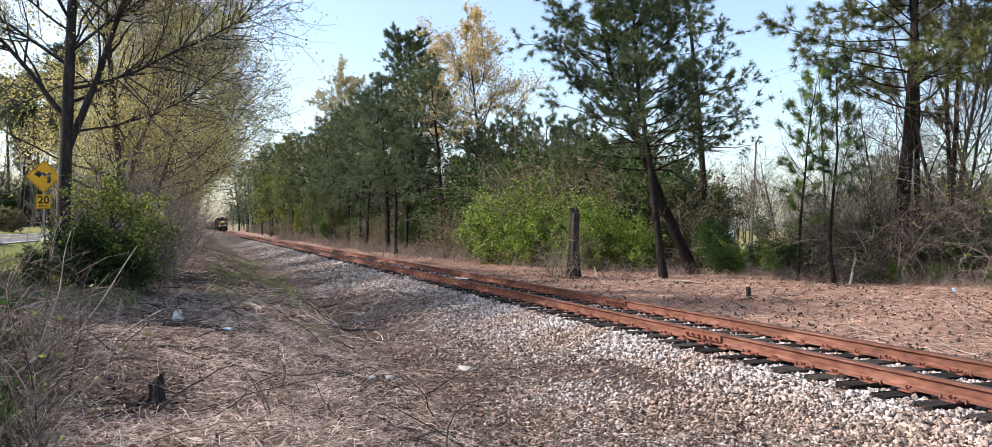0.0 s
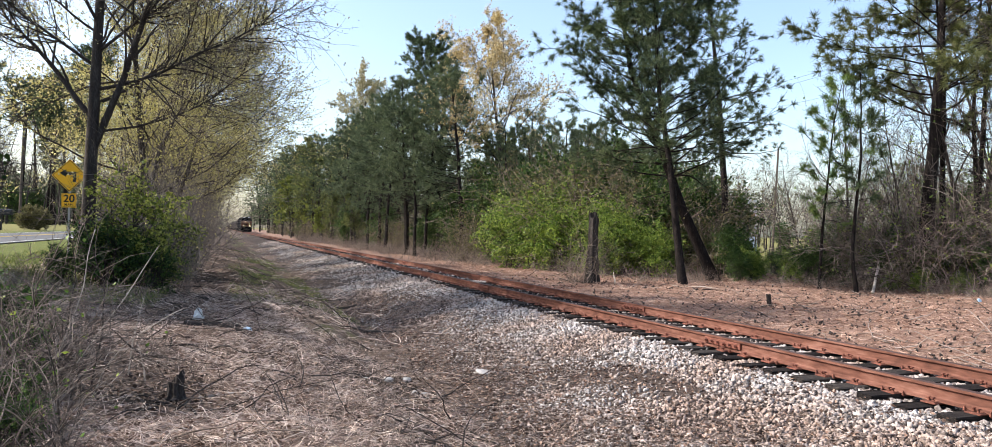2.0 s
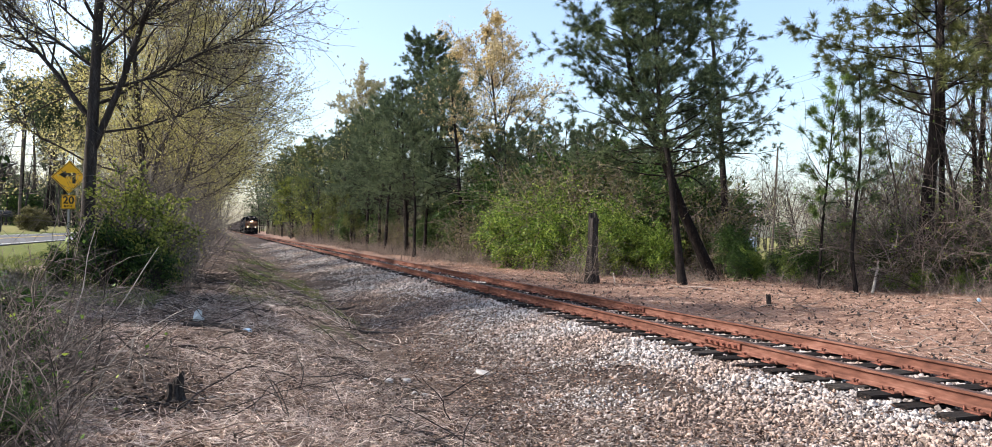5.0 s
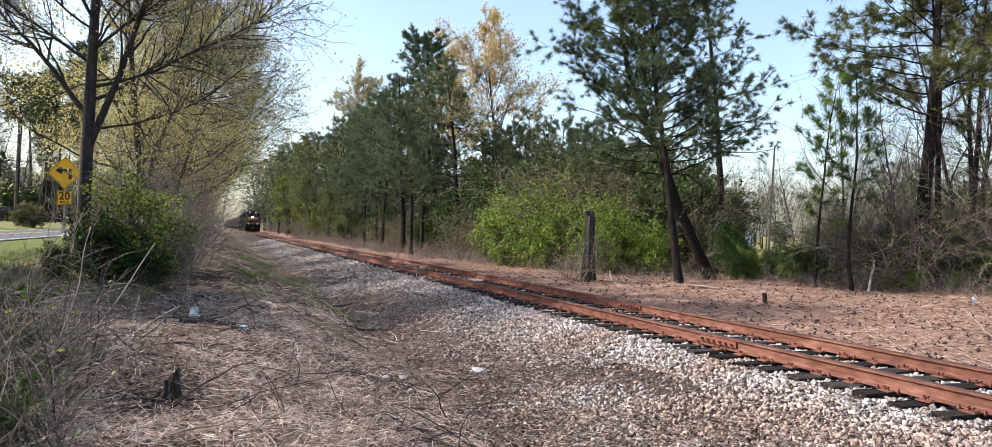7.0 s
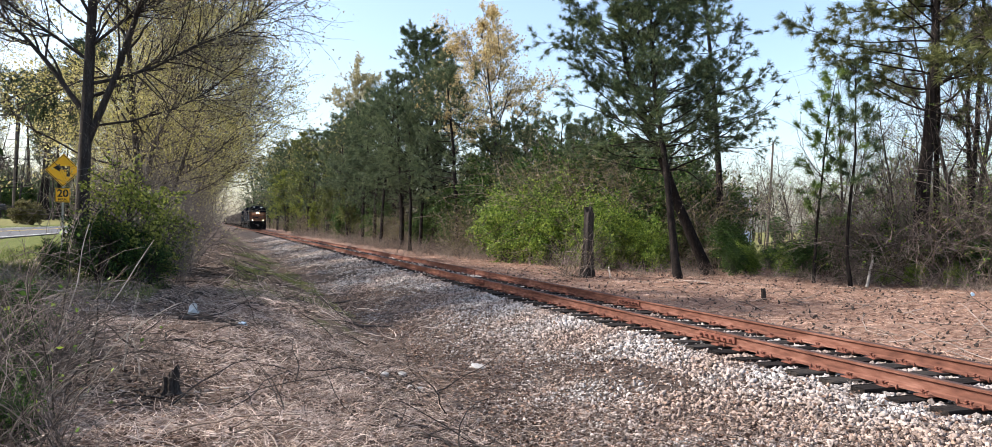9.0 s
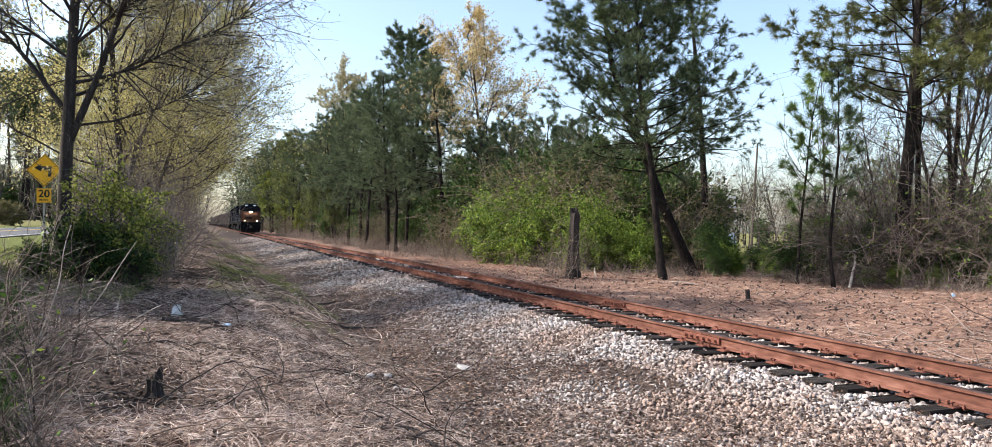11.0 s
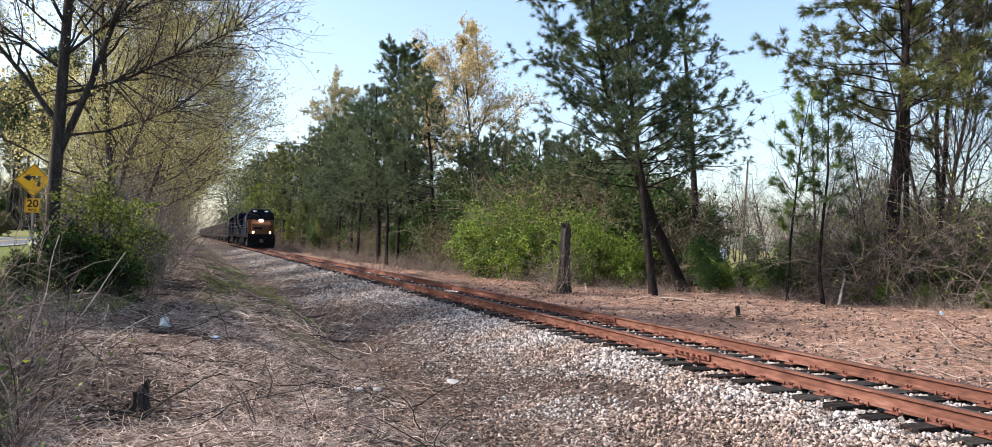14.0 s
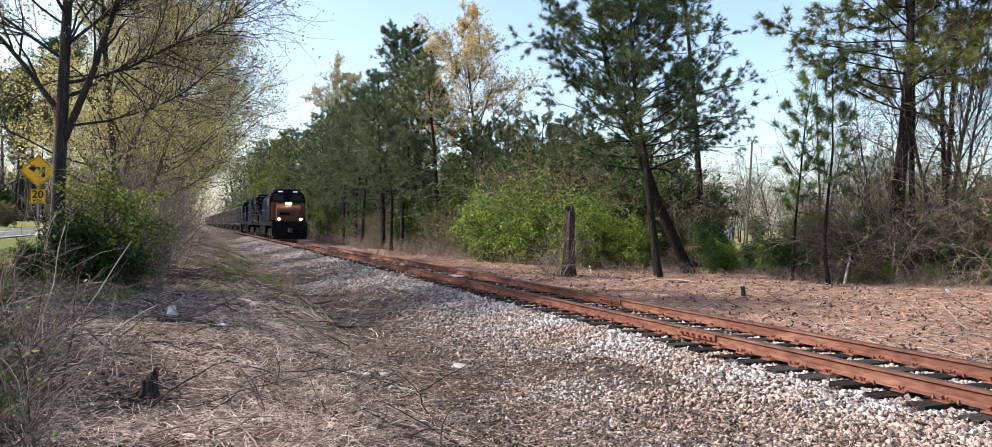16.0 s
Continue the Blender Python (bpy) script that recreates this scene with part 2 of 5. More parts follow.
def cyl(r, depth, at=(0, 0, 0), axis="Z", seg=20, bm=None, r2=None, bevel=0.0):
    one = bmesh.new()
    bmesh.ops.create_cone(one, cap_ends=True, segments=seg, radius1=r, radius2=r if r2 is None else r2, depth=depth)
    if bevel:
        bmesh.ops.bevel(one, geom=[e for e in one.edges if len(e.link_faces) == 2 and any(len(f.verts) > 4 for f in e.link_faces)],
                        offset=bevel, segments=2, affect="EDGES")
    rot = {"Z": Matrix(), "X": Matrix.Rotation(math.pi / 2, 4, "Y"), "Y": Matrix.Rotation(math.pi / 2, 4, "X")}[axis]
    one.transform(Matrix.Translation(at) @ rot)
    if bm is None:
        return one
    data = bpy.data.meshes.new("tmp")
    one.to_mesh(data), one.free()
    bm.from_mesh(data)
    bpy.data.meshes.remove(data)
    return bm


def prism(outline, depth, axis="Y", bevel=0.0):
    """A closed outline of (a, b) pairs extruded along an axis, centred on it."""
    bm = bmesh.new()
    def put(a, b, d):
        return {"Y": (a, d, b), "X": (d, a, b), "Z": (a, b, d)}[axis]
    f0 = [bm.verts.new(put(a, b, -depth / 2)) for a, b in outline]
    f1 = [bm.verts.new(put(a, b, depth / 2)) for a, b in outline]
    bm.faces.new(f0), bm.faces.new(list(reversed(f1)))
    for i in range(len(outline)):
        j = (i + 1) % len(outline)
        bm.faces.new((f0[j], f0[i], f1[i], f1[j]))
    bmesh.ops.recalc_face_normals(bm, faces=list(bm.faces))
    if bevel:
        bmesh.ops.bevel(bm, geom=list(bm.edges), offset=bevel, segments=2, affect="EDGES")
    return bm


def tubes(name, paths, sides=6):
    """One mesh of tapered tubes along polylines; paths are (points, radii)."""
    vs, fs, base = [], [], 0
    ang = np.arange(sides) * 2 * np.pi / sides
    ca, sa = np.cos(ang), np.sin(ang)
    for pts, rad in paths:
        p, r = np.asarray(pts, float), np.asarray(rad, float)
        n = len(p)
        d = np.gradient(p, axis=0)
        d /= np.linalg.norm(d, axis=1)[:, None] + 1e-9
        ref = np.array([1.0, 0, 0]) if abs(d[0, 2]) > 0.8 else np.array([0, 0, 1.0])
        u = np.cross(d, ref)
        u /= np.linalg.norm(u, axis=1)[:, None] + 1e-9
        w = np.cross(d, u)
        vs.append((p[:, None] + r[:, None, None] * (u[:, None] * ca[None, :, None] + w[:, None] * sa[None, :, None])).reshape(-1, 3))
        i = np.arange(n - 1)[:, None] * sides + np.arange(sides)[None]
        j = np.arange(n - 1)[:, None] * sides + (np.arange(sides)[None] + 1) % sides
        fs.append((np.stack([i, j, j + sides, i + sides], -1) + base).reshape(-1, 4))
        base += n * sides
    return smooth(mesh_np(name, np.concatenate(vs), np.concatenate(fs)))


def blades(name, root, way, length, width, rng, bend=0.0):
    """Thin blades, one kinked strip each, from roots along ways."""
    n = len(root)
    way = way / (np.linalg.norm(way, axis=1)[:, None] + 1e-9)
    side = np.cross(way, rng.normal(size=(n, 3)))
    side /= np.linalg.norm(side, axis=1)[:, None] + 1e-9
    length, width = np.broadcast_to(length, n)[:, None], np.broadcast_to(width, n)[:, None]
    mid = root + way * length * 0.55
    tip = root + way * length + np.array([0, 0, -1.0]) * length * bend
    v = np.stack([root - side * width / 2, root + side * width / 2, mid + side * width * 0.4, mid - side * width * 0.4, tip], 1)
    k = np.arange(n)[:, None] * 5
    tri = np.concatenate([k + np.array([0, 1, 2]), k + np.array([0, 2, 3]), k + np.array([3, 2, 4])])
    return mesh_np(name, v, tri)


def leaf_cloud(name, at, size, rng, flat=0.0):
    """Small folded leaves (two triangles) at points."""
    n = len(at)
    a = rng.normal(size=(n, 3))
    a[:, 2] *= 1 - flat
    a /= np.linalg.norm(a, axis=1)[:, None] + 1e-9
    b = np.cross(a, rng.normal(size=(n, 3)))
    b /= np.linalg.norm(b, axis=1)[:, None] + 1e-9
    s = np.broadcast_to(size, n)[:, None] * rng.uniform(0.6, 1.3, (n, 1))
    c = np.cross(a, b)
    v = np.stack([at - a * s * 0.5, at + b * s * 0.32 + c * s * 0.1, at + a * s * 0.5, at - b * s * 0.32 + c * s * 0.1], 1)
    k = np.arange(n)[:, None] * 4
    tri = np.concatenate([k + np.array([0, 1, 2]), k + np.array([0, 2, 3])])
    return mesh_np(name, v, tri)


# ---------------------------------------------------------------- lie of the land
PROFILE_X = (-400, -60, -19, -16.4, -15.6, -7.6, -6.0, -3.0, -1.5, 0.5, 1.8, 2.8, 3.4, 4.1, 5.2, 6.5, 6.9, 9.75, 10.2, 11.6, 14, 30, 90, 400)
PROFILE_Z = (3.0, 1.9, 1.2, 0.95, 0.76, 0.76, 0.58, 0.12, -0.03, -0.12, -0.42, -0.78, -0.84, -0.76, -0.56, -0.325, -0.262, -0.245, -0.3, -0.42, -0.45, -0.5, -0.3, 1.5)
WAVES = [(k * math.cos(a), k * math.sin(a), p, h) for k, a, p, h in
         [(0.35, 0.4, 1.0, 0.06), (0.6, 2.1, 0.3, 0.05), (1.1, 1.2, 2.2, 0.04), (1.9, 2.7, 4.0, 0.025), (2.9, 0.9, 5.1, 0.02),
          (4.3, 1.9, 0.7, 0.015), (6.1, 0.2, 2.9, 0.012), (8.7, 2.4, 3.3, 0.008)]]


def bend(y):
    """The line swings slightly aside beyond forty metres."""
    return -0.006 * np.maximum(0.0, np.asarray(y, float) - 40.0)


def ground_z(x, y):
    """The height of the ground; z 0 is the top of the rails."""
    x, y = np.asarray(x, float), np.asarray(y, float)
    x = x - bend(np.minimum(y, 400)) * np.clip((x + 1) / 3, 0, 1)
    wander = 0.35 * np.sin(y * 0.21) + 0.2 * np.sin(y * 0.53 + 1)
    side = np.clip((5.5 - x) / 3, 0, 1) * np.clip((x + 4) / 2, 0, 1)
    z = np.interp(x + wander * side, PROFILE_X, PROFILE_Z)
    rough = np.clip((6.4 - x) / 2, 0, 1) * np.clip((x + 5.2) / 1.5, 0, 1) + np.clip((x - 10.5) / 3, 0, 1) * 0.9
    for kx, ky, p, h in WAVES:
        z = z + rough * h * np.sin(kx * x + ky * y + p)
    return z


def gz(x, y):
    return float(ground_z(x, y))


# ---------------------------------------------------------------- ground, road, track
def ground_material():
    m = bpy.data.materials.new("earth, gravel, litter and grass")
    m.use_nodes = True
    nt = m.node_tree
    n, l = nt.nodes, nt.links
    bsdf = n["Principled BSDF"]
    bsdf.inputs["Roughness"].default_value = 0.95
    bsdf.inputs["Specular IOR Level"].default_value = 0.15
    tc = n.new("ShaderNodeTexCoord")
    sep = n.new("ShaderNodeSeparateXYZ")
    l.new(tc.outputs["Object"], sep.inputs[0])

    def tex(scale, detail=6.0, rough=0.6):
        t = n.new("ShaderNodeTexNoise")
        t.inputs["Scale"].default_value, t.inputs["Detail"].default_value, t.inputs["Roughness"].default_value = scale, detail, rough
        l.new(tc.outputs["Object"], t.inputs["Vector"])
        return t.outputs[0]

    def ramp(value, stops, lo=0.3, hi=0.7):
        r = n.new("ShaderNodeValToRGB")
        for i, c in enumerate(stops):
            p = lo + (hi - lo) * i / (len(stops) - 1)
            e = r.color_ramp.elements[i] if i < 2 else r.color_ramp.elements.new(p)
            e.position, e.color = p, (*c, 1)
        l.new(value, r.inputs[0])
        return r.outputs[0]

    def calc(op, a, b):
        c = n.new("ShaderNodeMath")
        c.operation = op
        for i, x in enumerate((a, b)):
            if isinstance(x, (int, float)):
                c.inputs[i].default_value = x
            else:
                l.new(x, c.inputs[i])
        return c.outputs[0]

    def step(value, a, b):
        r = n.new("ShaderNodeMapRange")
        r.interpolation_type = "SMOOTHSTEP"
        r.inputs[1].default_value, r.inputs[2].default_value = a, b
        l.new(value, r.inputs[0])
        return r.outputs[0]

    def mix(f, a, b):
        x = n.new("ShaderNodeMix")
        x.data_type = "RGBA"
        l.new(f, x.inputs[0]), l.new(a, x.inputs[6]), l.new(b, x.inputs[7])
        return x.outputs[2]

    fine, mid, wide = tex(28, 4), tex(5, 6), tex(0.55, 5)
    x = calc("ADD", sep.outputs[0], calc("MULTIPLY", calc("SUBTRACT", tex(1.6, 4), 0.5), 1.5))
    both = calc("ADD", calc("MULTIPLY", fine, 0.6), calc("MULTIPLY", mid, 0.4))
    straw = ramp(both, [(0.014, 0.01, 0.008), (0.06, 0.041, 0.031), (0.14, 0.10, 0.077), (0.26, 0.2, 0.16)])
    litter = ramp(both, [(0.05, 0.027, 0.02), (0.155, 0.09, 0.065), (0.27, 0.175, 0.13), (0.4, 0.29, 0.23)])
    gravel = ramp(both, [(0.018, 0.013, 0.011), (0.06, 0.044, 0.036), (0.16, 0.125, 0.105)])
    grass = ramp(both, [(0.05, 0.065, 0.018), (0.115, 0.135, 0.035), (0.21, 0.20, 0.075)])
    lawn = ramp(both, [(0.09, 0.09, 0.03), (0.17, 0.16, 0.055), (0.27, 0.24, 0.1)])
    colour = mix(step(x, 3.3, 4.6), straw, gravel)
    colour = mix(step(x, 10.2, 11.0), colour, litter)
    patch = calc("MULTIPLY", calc("MULTIPLY", step(wide, 0.52, 0.68), step(x, 0.4, 1.6)), calc("SUBTRACT", 1.0, step(x, 2.9, 3.6)))
    patch = calc("MULTIPLY", patch, step(sep.outputs[1], 9.0, 17.0))
    colour = mix(patch, colour, grass)
    verge = calc("SUBTRACT", 1.0, step(x, -5.2, -3.4))
    colour = mix(verge, colour, grass)
    colour = mix(calc("SUBTRACT", 1.0, step(x, -16.8, -15.4)), colour, lawn)
    far = calc("MULTIPLY", step(x, 30, 36), 1.0)
    colour = mix(far, colour, lawn)
    l.new(colour, bsdf.inputs["Base Color"])
    b = n.new("ShaderNodeBump")
    b.inputs["Strength"].default_value, b.inputs["Distance"].default_value = 0.9, 0.05
    l.new(both, b.inputs["Height"]), l.new(b.outputs[0], bsdf.inputs["Normal"])
    return m


def axis_steps(fine_lo, fine_hi, step, lo, hi, growth=1.18):
    mid = list(np.arange(fine_lo, fine_hi, step))
    d, a = step, fine_hi
    while a < hi:
        mid.append(a)
        d *= growth
        a += d
    mid.append(hi)
    d, a, low = step, fine_lo, []
    while a > lo:
        d *= growth
        a -= d
        low.append(max(a, lo))
    return np.array(sorted(low) + mid)


def build_ground():
    xs, ys = axis_steps(-6, 16, 0.12, -1500, 1500), axis_steps(3, 34, 0.12, -1500, 2500, 1.08)
    gx, gy = np.meshgrid(xs, ys, indexing="ij")
    z = ground_z(gx, gy)
    nx, ny = gx.shape
    i = (np.arange(nx - 1)[:, None] * ny + np.arange(ny - 1)[None]).ravel()
    me = smooth(mesh_np("ground", np.stack([gx, gy, z], -1).reshape(-1, 3), np.stack([i, i + ny, i + ny + 1, i + 1], -1)))
    me.materials.append(ground_material())
    tagged(new("ground", me), "uneven ground with dry straw, gravel bank and pine litter", "ground", kind="structure")


build_ground()
ROAD_Z = 0.8


def build_road():
    road = part("road", box(7.4, 700, 0.12, (-11.6, 300, ROAD_Z - 0.06)), ASPHALT)
    tagged(road, "worn grey two-lane asphalt road beside the railway", "road", kind="structure")
    for x in (-8.2, -15.0):
        part("edge_line", box(0.11, 690, 0.006, (x, 300, ROAD_Z + 0.005)), PAINT_WHITE, road, "white edge line")
    for x in (-11.48, -11.72):
        part("centre_line", box(0.1, 690, 0.006, (x, 300, ROAD_Z + 0.005)), PAINT_YELLOW, road, "double yellow centre line")


build_road()
TRACK_X, GAUGE, TIE_Y = 8.35, 1.505, -13.58


def on_line(x, y, z):
    """A pose beside the track's line, turned with it."""
    return pose(x + float(bend(y)), y, z, 0, 0, 0.344 if y > 40 else 0)


def rail_outline():
    half = [(0.0, 0.0), (0.028, 0.0), (0.038, -0.009), (0.038, -0.04), (0.012, -0.054), (0.009, -0.08), (0.009, -0.145), (0.02, -0.162), (0.076, -0.176), (0.076, -0.19)]
    return [(-a, b) for a, b in reversed(half[1:])] + half[1:]


def build_track():
    track = thing("railway_track", "rusty steel railway track on dark wooden ties", "railway track", kind="structure")
    # rails in lengths of about twelve metres, with a long rest in the distance
    for side in (-1, 1):
        x = TRACK_X + side * GAUGE / 2
        start = -1.6 if side < 0 else -8.1
        cuts = [-34.0] + [start + 11.9 * k for k in range(0, 12)] + [900.0]
        shared = None
        for a, b in zip(cuts, cuts[1:]):
            if shared is not None and abs(b - a - 11.9) < 0.01:
                rail = part("rail", shared, RUST, track, m=on_line(x, (a + b) / 2, 0))
            else:
                bm = prism(rail_outline(), b - a - 0.012, "Y")
                for f in bm.faces:
                    f.material_index = 1 if f.normal.z > 0.7 and f.calc_center_median().z > -0.005 else 0
                rail = part("rail", bm, RUST, track, m=on_line(x, (a + b) / 2, 0))
                rail.data.materials.append(RAIL_TOP)
                if abs(b - a - 11.9) < 0.01:
                    shared = rail.data
        bar_me = bolt_me = None
        for k in range(1, 6):
            y = start + 11.9 * k
            for face in (-1, 1):
                if bar_me is None:
                    o = part("joint_bar", box(0.032, 0.92, 0.1, bevel=0.008), PLATE, track)
                    bar_me = o.data
                else:
                    o = part("joint_bar", bar_me, PLATE, track)
                o.matrix_basis = on_line(x + face * 0.03, y, -0.098)
                for dy in (-0.38, -0.23, -0.08, 0.08, 0.23, 0.38):
                    if bolt_me is None:
                        b = part("bolt", cyl(0.022, 0.07, axis="X", seg=6), PLATE, o)
                        bolt_me = b.data
                    else:
                        b = part("bolt", bolt_me, PLATE, o)
                    b.matrix_basis = pose(face * 0.035, dy, 0)
    # ties
    rng = np.random.default_rng(5)
    tie_me = box(2.6, 0.23, 0.18, bevel=0.012)
    first = part("tie", tie_me, TIE, track)
    shapes = [first.data]
    for k in range(3):
        bm = box(2.6, 0.23, 0.18, bevel=0.012)
        for v in bm.verts:
            v.co += Vector(rng.normal(size=3) * 0.008) + Vector((0.012 * math.sin(v.co.y * 30 + k), 0, 0))
        d = bpy.data.meshes.new("tie")
        bm.to_mesh(d), bm.free()
        d.materials.append(TIE)
        shapes.append(d)
    tie_y = TIE_Y + 0.54 * np.arange(300)
    for i, y in enumerate(tie_y):
        o = first if i == 0 else part("tie", shapes[rng.integers(4)], TIE, track)
        o.matrix_basis = pose(TRACK_X + float(bend(y)) + rng.normal() * 0.05, y + rng.normal() * 0.02, -0.298 + rng.normal() * 0.008, rng.normal() * 0.6, rng.normal() * 0.25, rng.normal() * 1.1)
    # tie plates, spikes and rail anchors
    plate = spike = anchor = None
    for i, y in enumerate(tie_y[:120]):
        for side in (-1, 1):
            x = TRACK_X + side * GAUGE / 2
            if plate is None:
                o = part("tie_plate", box(0.34, 0.19, 0.018, bevel=0.003), PLATE, track)
                plate = o.data
            else:
                o = part("tie_plate", plate, PLATE, track)
            o.matrix_basis = on_line(x, y, -0.199)
            if 18 < i < 82:
                for dx, dy in ((-0.098, 0.04), (0.098, -0.04), (-0.14, -0.05)):
                    if spike is None:
                        bm = box(0.018, 0.018, 0.03)
                        box(0.045, 0.032, 0.016, (0, 0, 0.018), 0.004, bm)
                        s = part("spike", bm, PLATE, o)
                        spike = s.data
                    else:
                        s = part("spike", spike, PLATE, o)
                    s.matrix_basis = pose(dx, dy, 0.028 + rng.uniform(0, 0.012), rng.normal() * 4, 0, rng.normal() * 8)
            if i % 2 == 0 and 14 < i < 90:
                for dy in (-0.15, 0.15):
                    if anchor is None:
                        bm = box(0.19, 0.022, 0.03, (0, 0, -0.012), 0.004)
                        box(0.035, 0.026, 0.05, (-0.09, 0, 0.01), 0.006, bm, top=0.5)
                        a = part("rail_anchor", bm, PLATE, track)
                        anchor = a.data
                    else:
                        a = part("rail_anchor", anchor, PLATE, track)
                    a.matrix_basis = on_line(x, y + dy, -0.187)


build_track()


# ---------------------------------------------------------------- loose ground cover
def stones(name, x, y, z, size, rng, detail=True):
    """Crushed stones: skewed blocks near by, eight-sided lumps far off."""
    if detail:
        base = np.array([(-1, -1, -1), (1, -1, -1), (1, 1, -1), (-1, 1, -1), (-1, -1, 1), (1, -1, 1), (1, 1, 1), (-1, 1, 1.0)]) * 0.72
        tri = np.array([(0, 2, 1), (0, 3, 2), (4, 5, 6), (4, 6, 7), (0, 1, 5), (0, 5, 4), (1, 2, 6), (1, 6, 5), (2, 3, 7), (2, 7, 6), (3, 0, 4), (3, 4, 7)])
    else:
        base = np.array([(1, 0, 0), (-1, 0, 0), (0, 1, 0), (0, -1, 0), (0, 0, 1), (0, 0, -1.0)])
        tri = np.array([(0, 2, 4), (2, 1, 4), (1, 3, 4), (3, 0, 4), (2, 0, 5), (1, 2, 5), (3, 1, 5), (0, 3, 5)])
    n, k = len(x), len(base)
    v = base[None] * rng.uniform(0.5, 1.3, (n, k, 3)) * rng.uniform(0.3, 1.0, (n, 1, 3)) * np.array([1.75, 1.15, 0.9])
    q = rng.normal(size=(n, 4))
    q /= np.linalg.norm(q, axis=1)[:, None]
    w, a, b, c = q.T
    rot = np.stack([1 - 2 * (b * b + c * c), 2 * (a * b - c * w), 2 * (a * c + b * w), 2 * (a * b + c * w), 1 - 2 * (a * a + c * c), 2 * (b * c - a * w),
                    2 * (a * c - b * w), 2 * (b * c + a * w), 1 - 2 * (a * a + b * b)], -1).reshape(n, 3, 3)
    v = np.einsum("nij,nkj->nki", rot, v) * (np.asarray(size) * 0.5)[:, None, None]
    v += np.stack([x, y, z], -1)[:, None]
    f = (np.arange(n)[:, None, None] * k + tri[None]).reshape(-1, 3)
    return mesh_np(name, v, f)


def build_ballast():
    rng = np.random.default_rng(11)
    def scatter(n, x0, x1, y0, y1, s0, s1, detail, thin=True):
        y = y0 + (y1 - y0) * rng.uniform(0, 1, n) ** 1.5
        x = rng.uniform(x0, x1, n)
        edge = 4.0 + 0.7 * np.sin(y * 0.6) + 0.5 * np.sin(y * 1.7 + 1) + rng.normal(size=n) * 0.45
        bare = np.sin(x * 1.7 + 2.0 * np.sin(y * 0.5)) + np.sin(y * 0.9 + x * 0.6 + 2) + rng.normal(size=n) * 0.35
        keep = ((x > edge) & ((bare < 1.15) | (x > 6.0))) | (rng.uniform(size=n) < 0.09)
        tiebed = (x > 7.0) & (x < 9.7)
        near_tie = np.abs(((y - TIE_Y) / 0.54 + 0.5) % 1 - 0.5) * 0.54 < 0.13
        keep &= ~(tiebed & near_tie)
        rails = np.abs(np.abs(x - TRACK_X) - GAUGE / 2) < 0.09
        keep &= ~rails
        x, y = x[keep] + bend(y[keep]), y[keep]
        s = rng.uniform(s0, s1, len(x)) * rng.choice([0.7, 1, 1, 1.25], len(x)) * np.interp(x - bend(y), (3.4, 6.6), (0.55, 1.0))
        z = ground_z(x, y) + s * rng.uniform(-0.1, 0.3, len(x)) - 0.012 * ((x - bend(y) > 6.7) & (x - bend(y) < 9.9))
        return x, y, z, s, detail
    x, y, z, s, _ = scatter(150000, 2.6, 10.6, 3.0, 30.0, 0.028, 0.078, True)
    part("ballast_near", stones("ballast_near", x, y, z, s, rng), STONE)
    tagged(bpy.data.objects["ballast_near"], "loose pale grey crushed stone ballast beside the ties", "ballast", kind="stuff")
    x, y, z, s, _ = scatter(24000, 6.7, 10.0, 3.5, 27.0, 0.035, 0.075, True)
    part("ballast_cribs", stones("ballast_cribs", x, y, z, s, rng), STONE)
    tagged(bpy.data.objects["ballast_cribs"], "pale crushed stone packed between the ties", "ballast", kind="stuff")
    x, y, z, s, _ = scatter(16000, 2.6, 10.6, 3.2, -9.0, 0.05, 0.09, True)
    part("ballast_behind", stones("ballast_behind", x, y, z, s, rng), STONE)
    tagged(bpy.data.objects["ballast_behind"], "pale crushed stone along the ties", "ballast", kind="stuff")
    x, y, z, s, _ = scatter(52000, 3.2, 10.4, 26.0, 110.0, 0.07, 0.15, False)
    part("ballast_far", stones("ballast_far", x, y, z, s, rng, False), STONE)
    tagged(bpy.data.objects["ballast_far"], "grey crushed stone ballast along the track", "ballast", kind="stuff")


build_ballast()


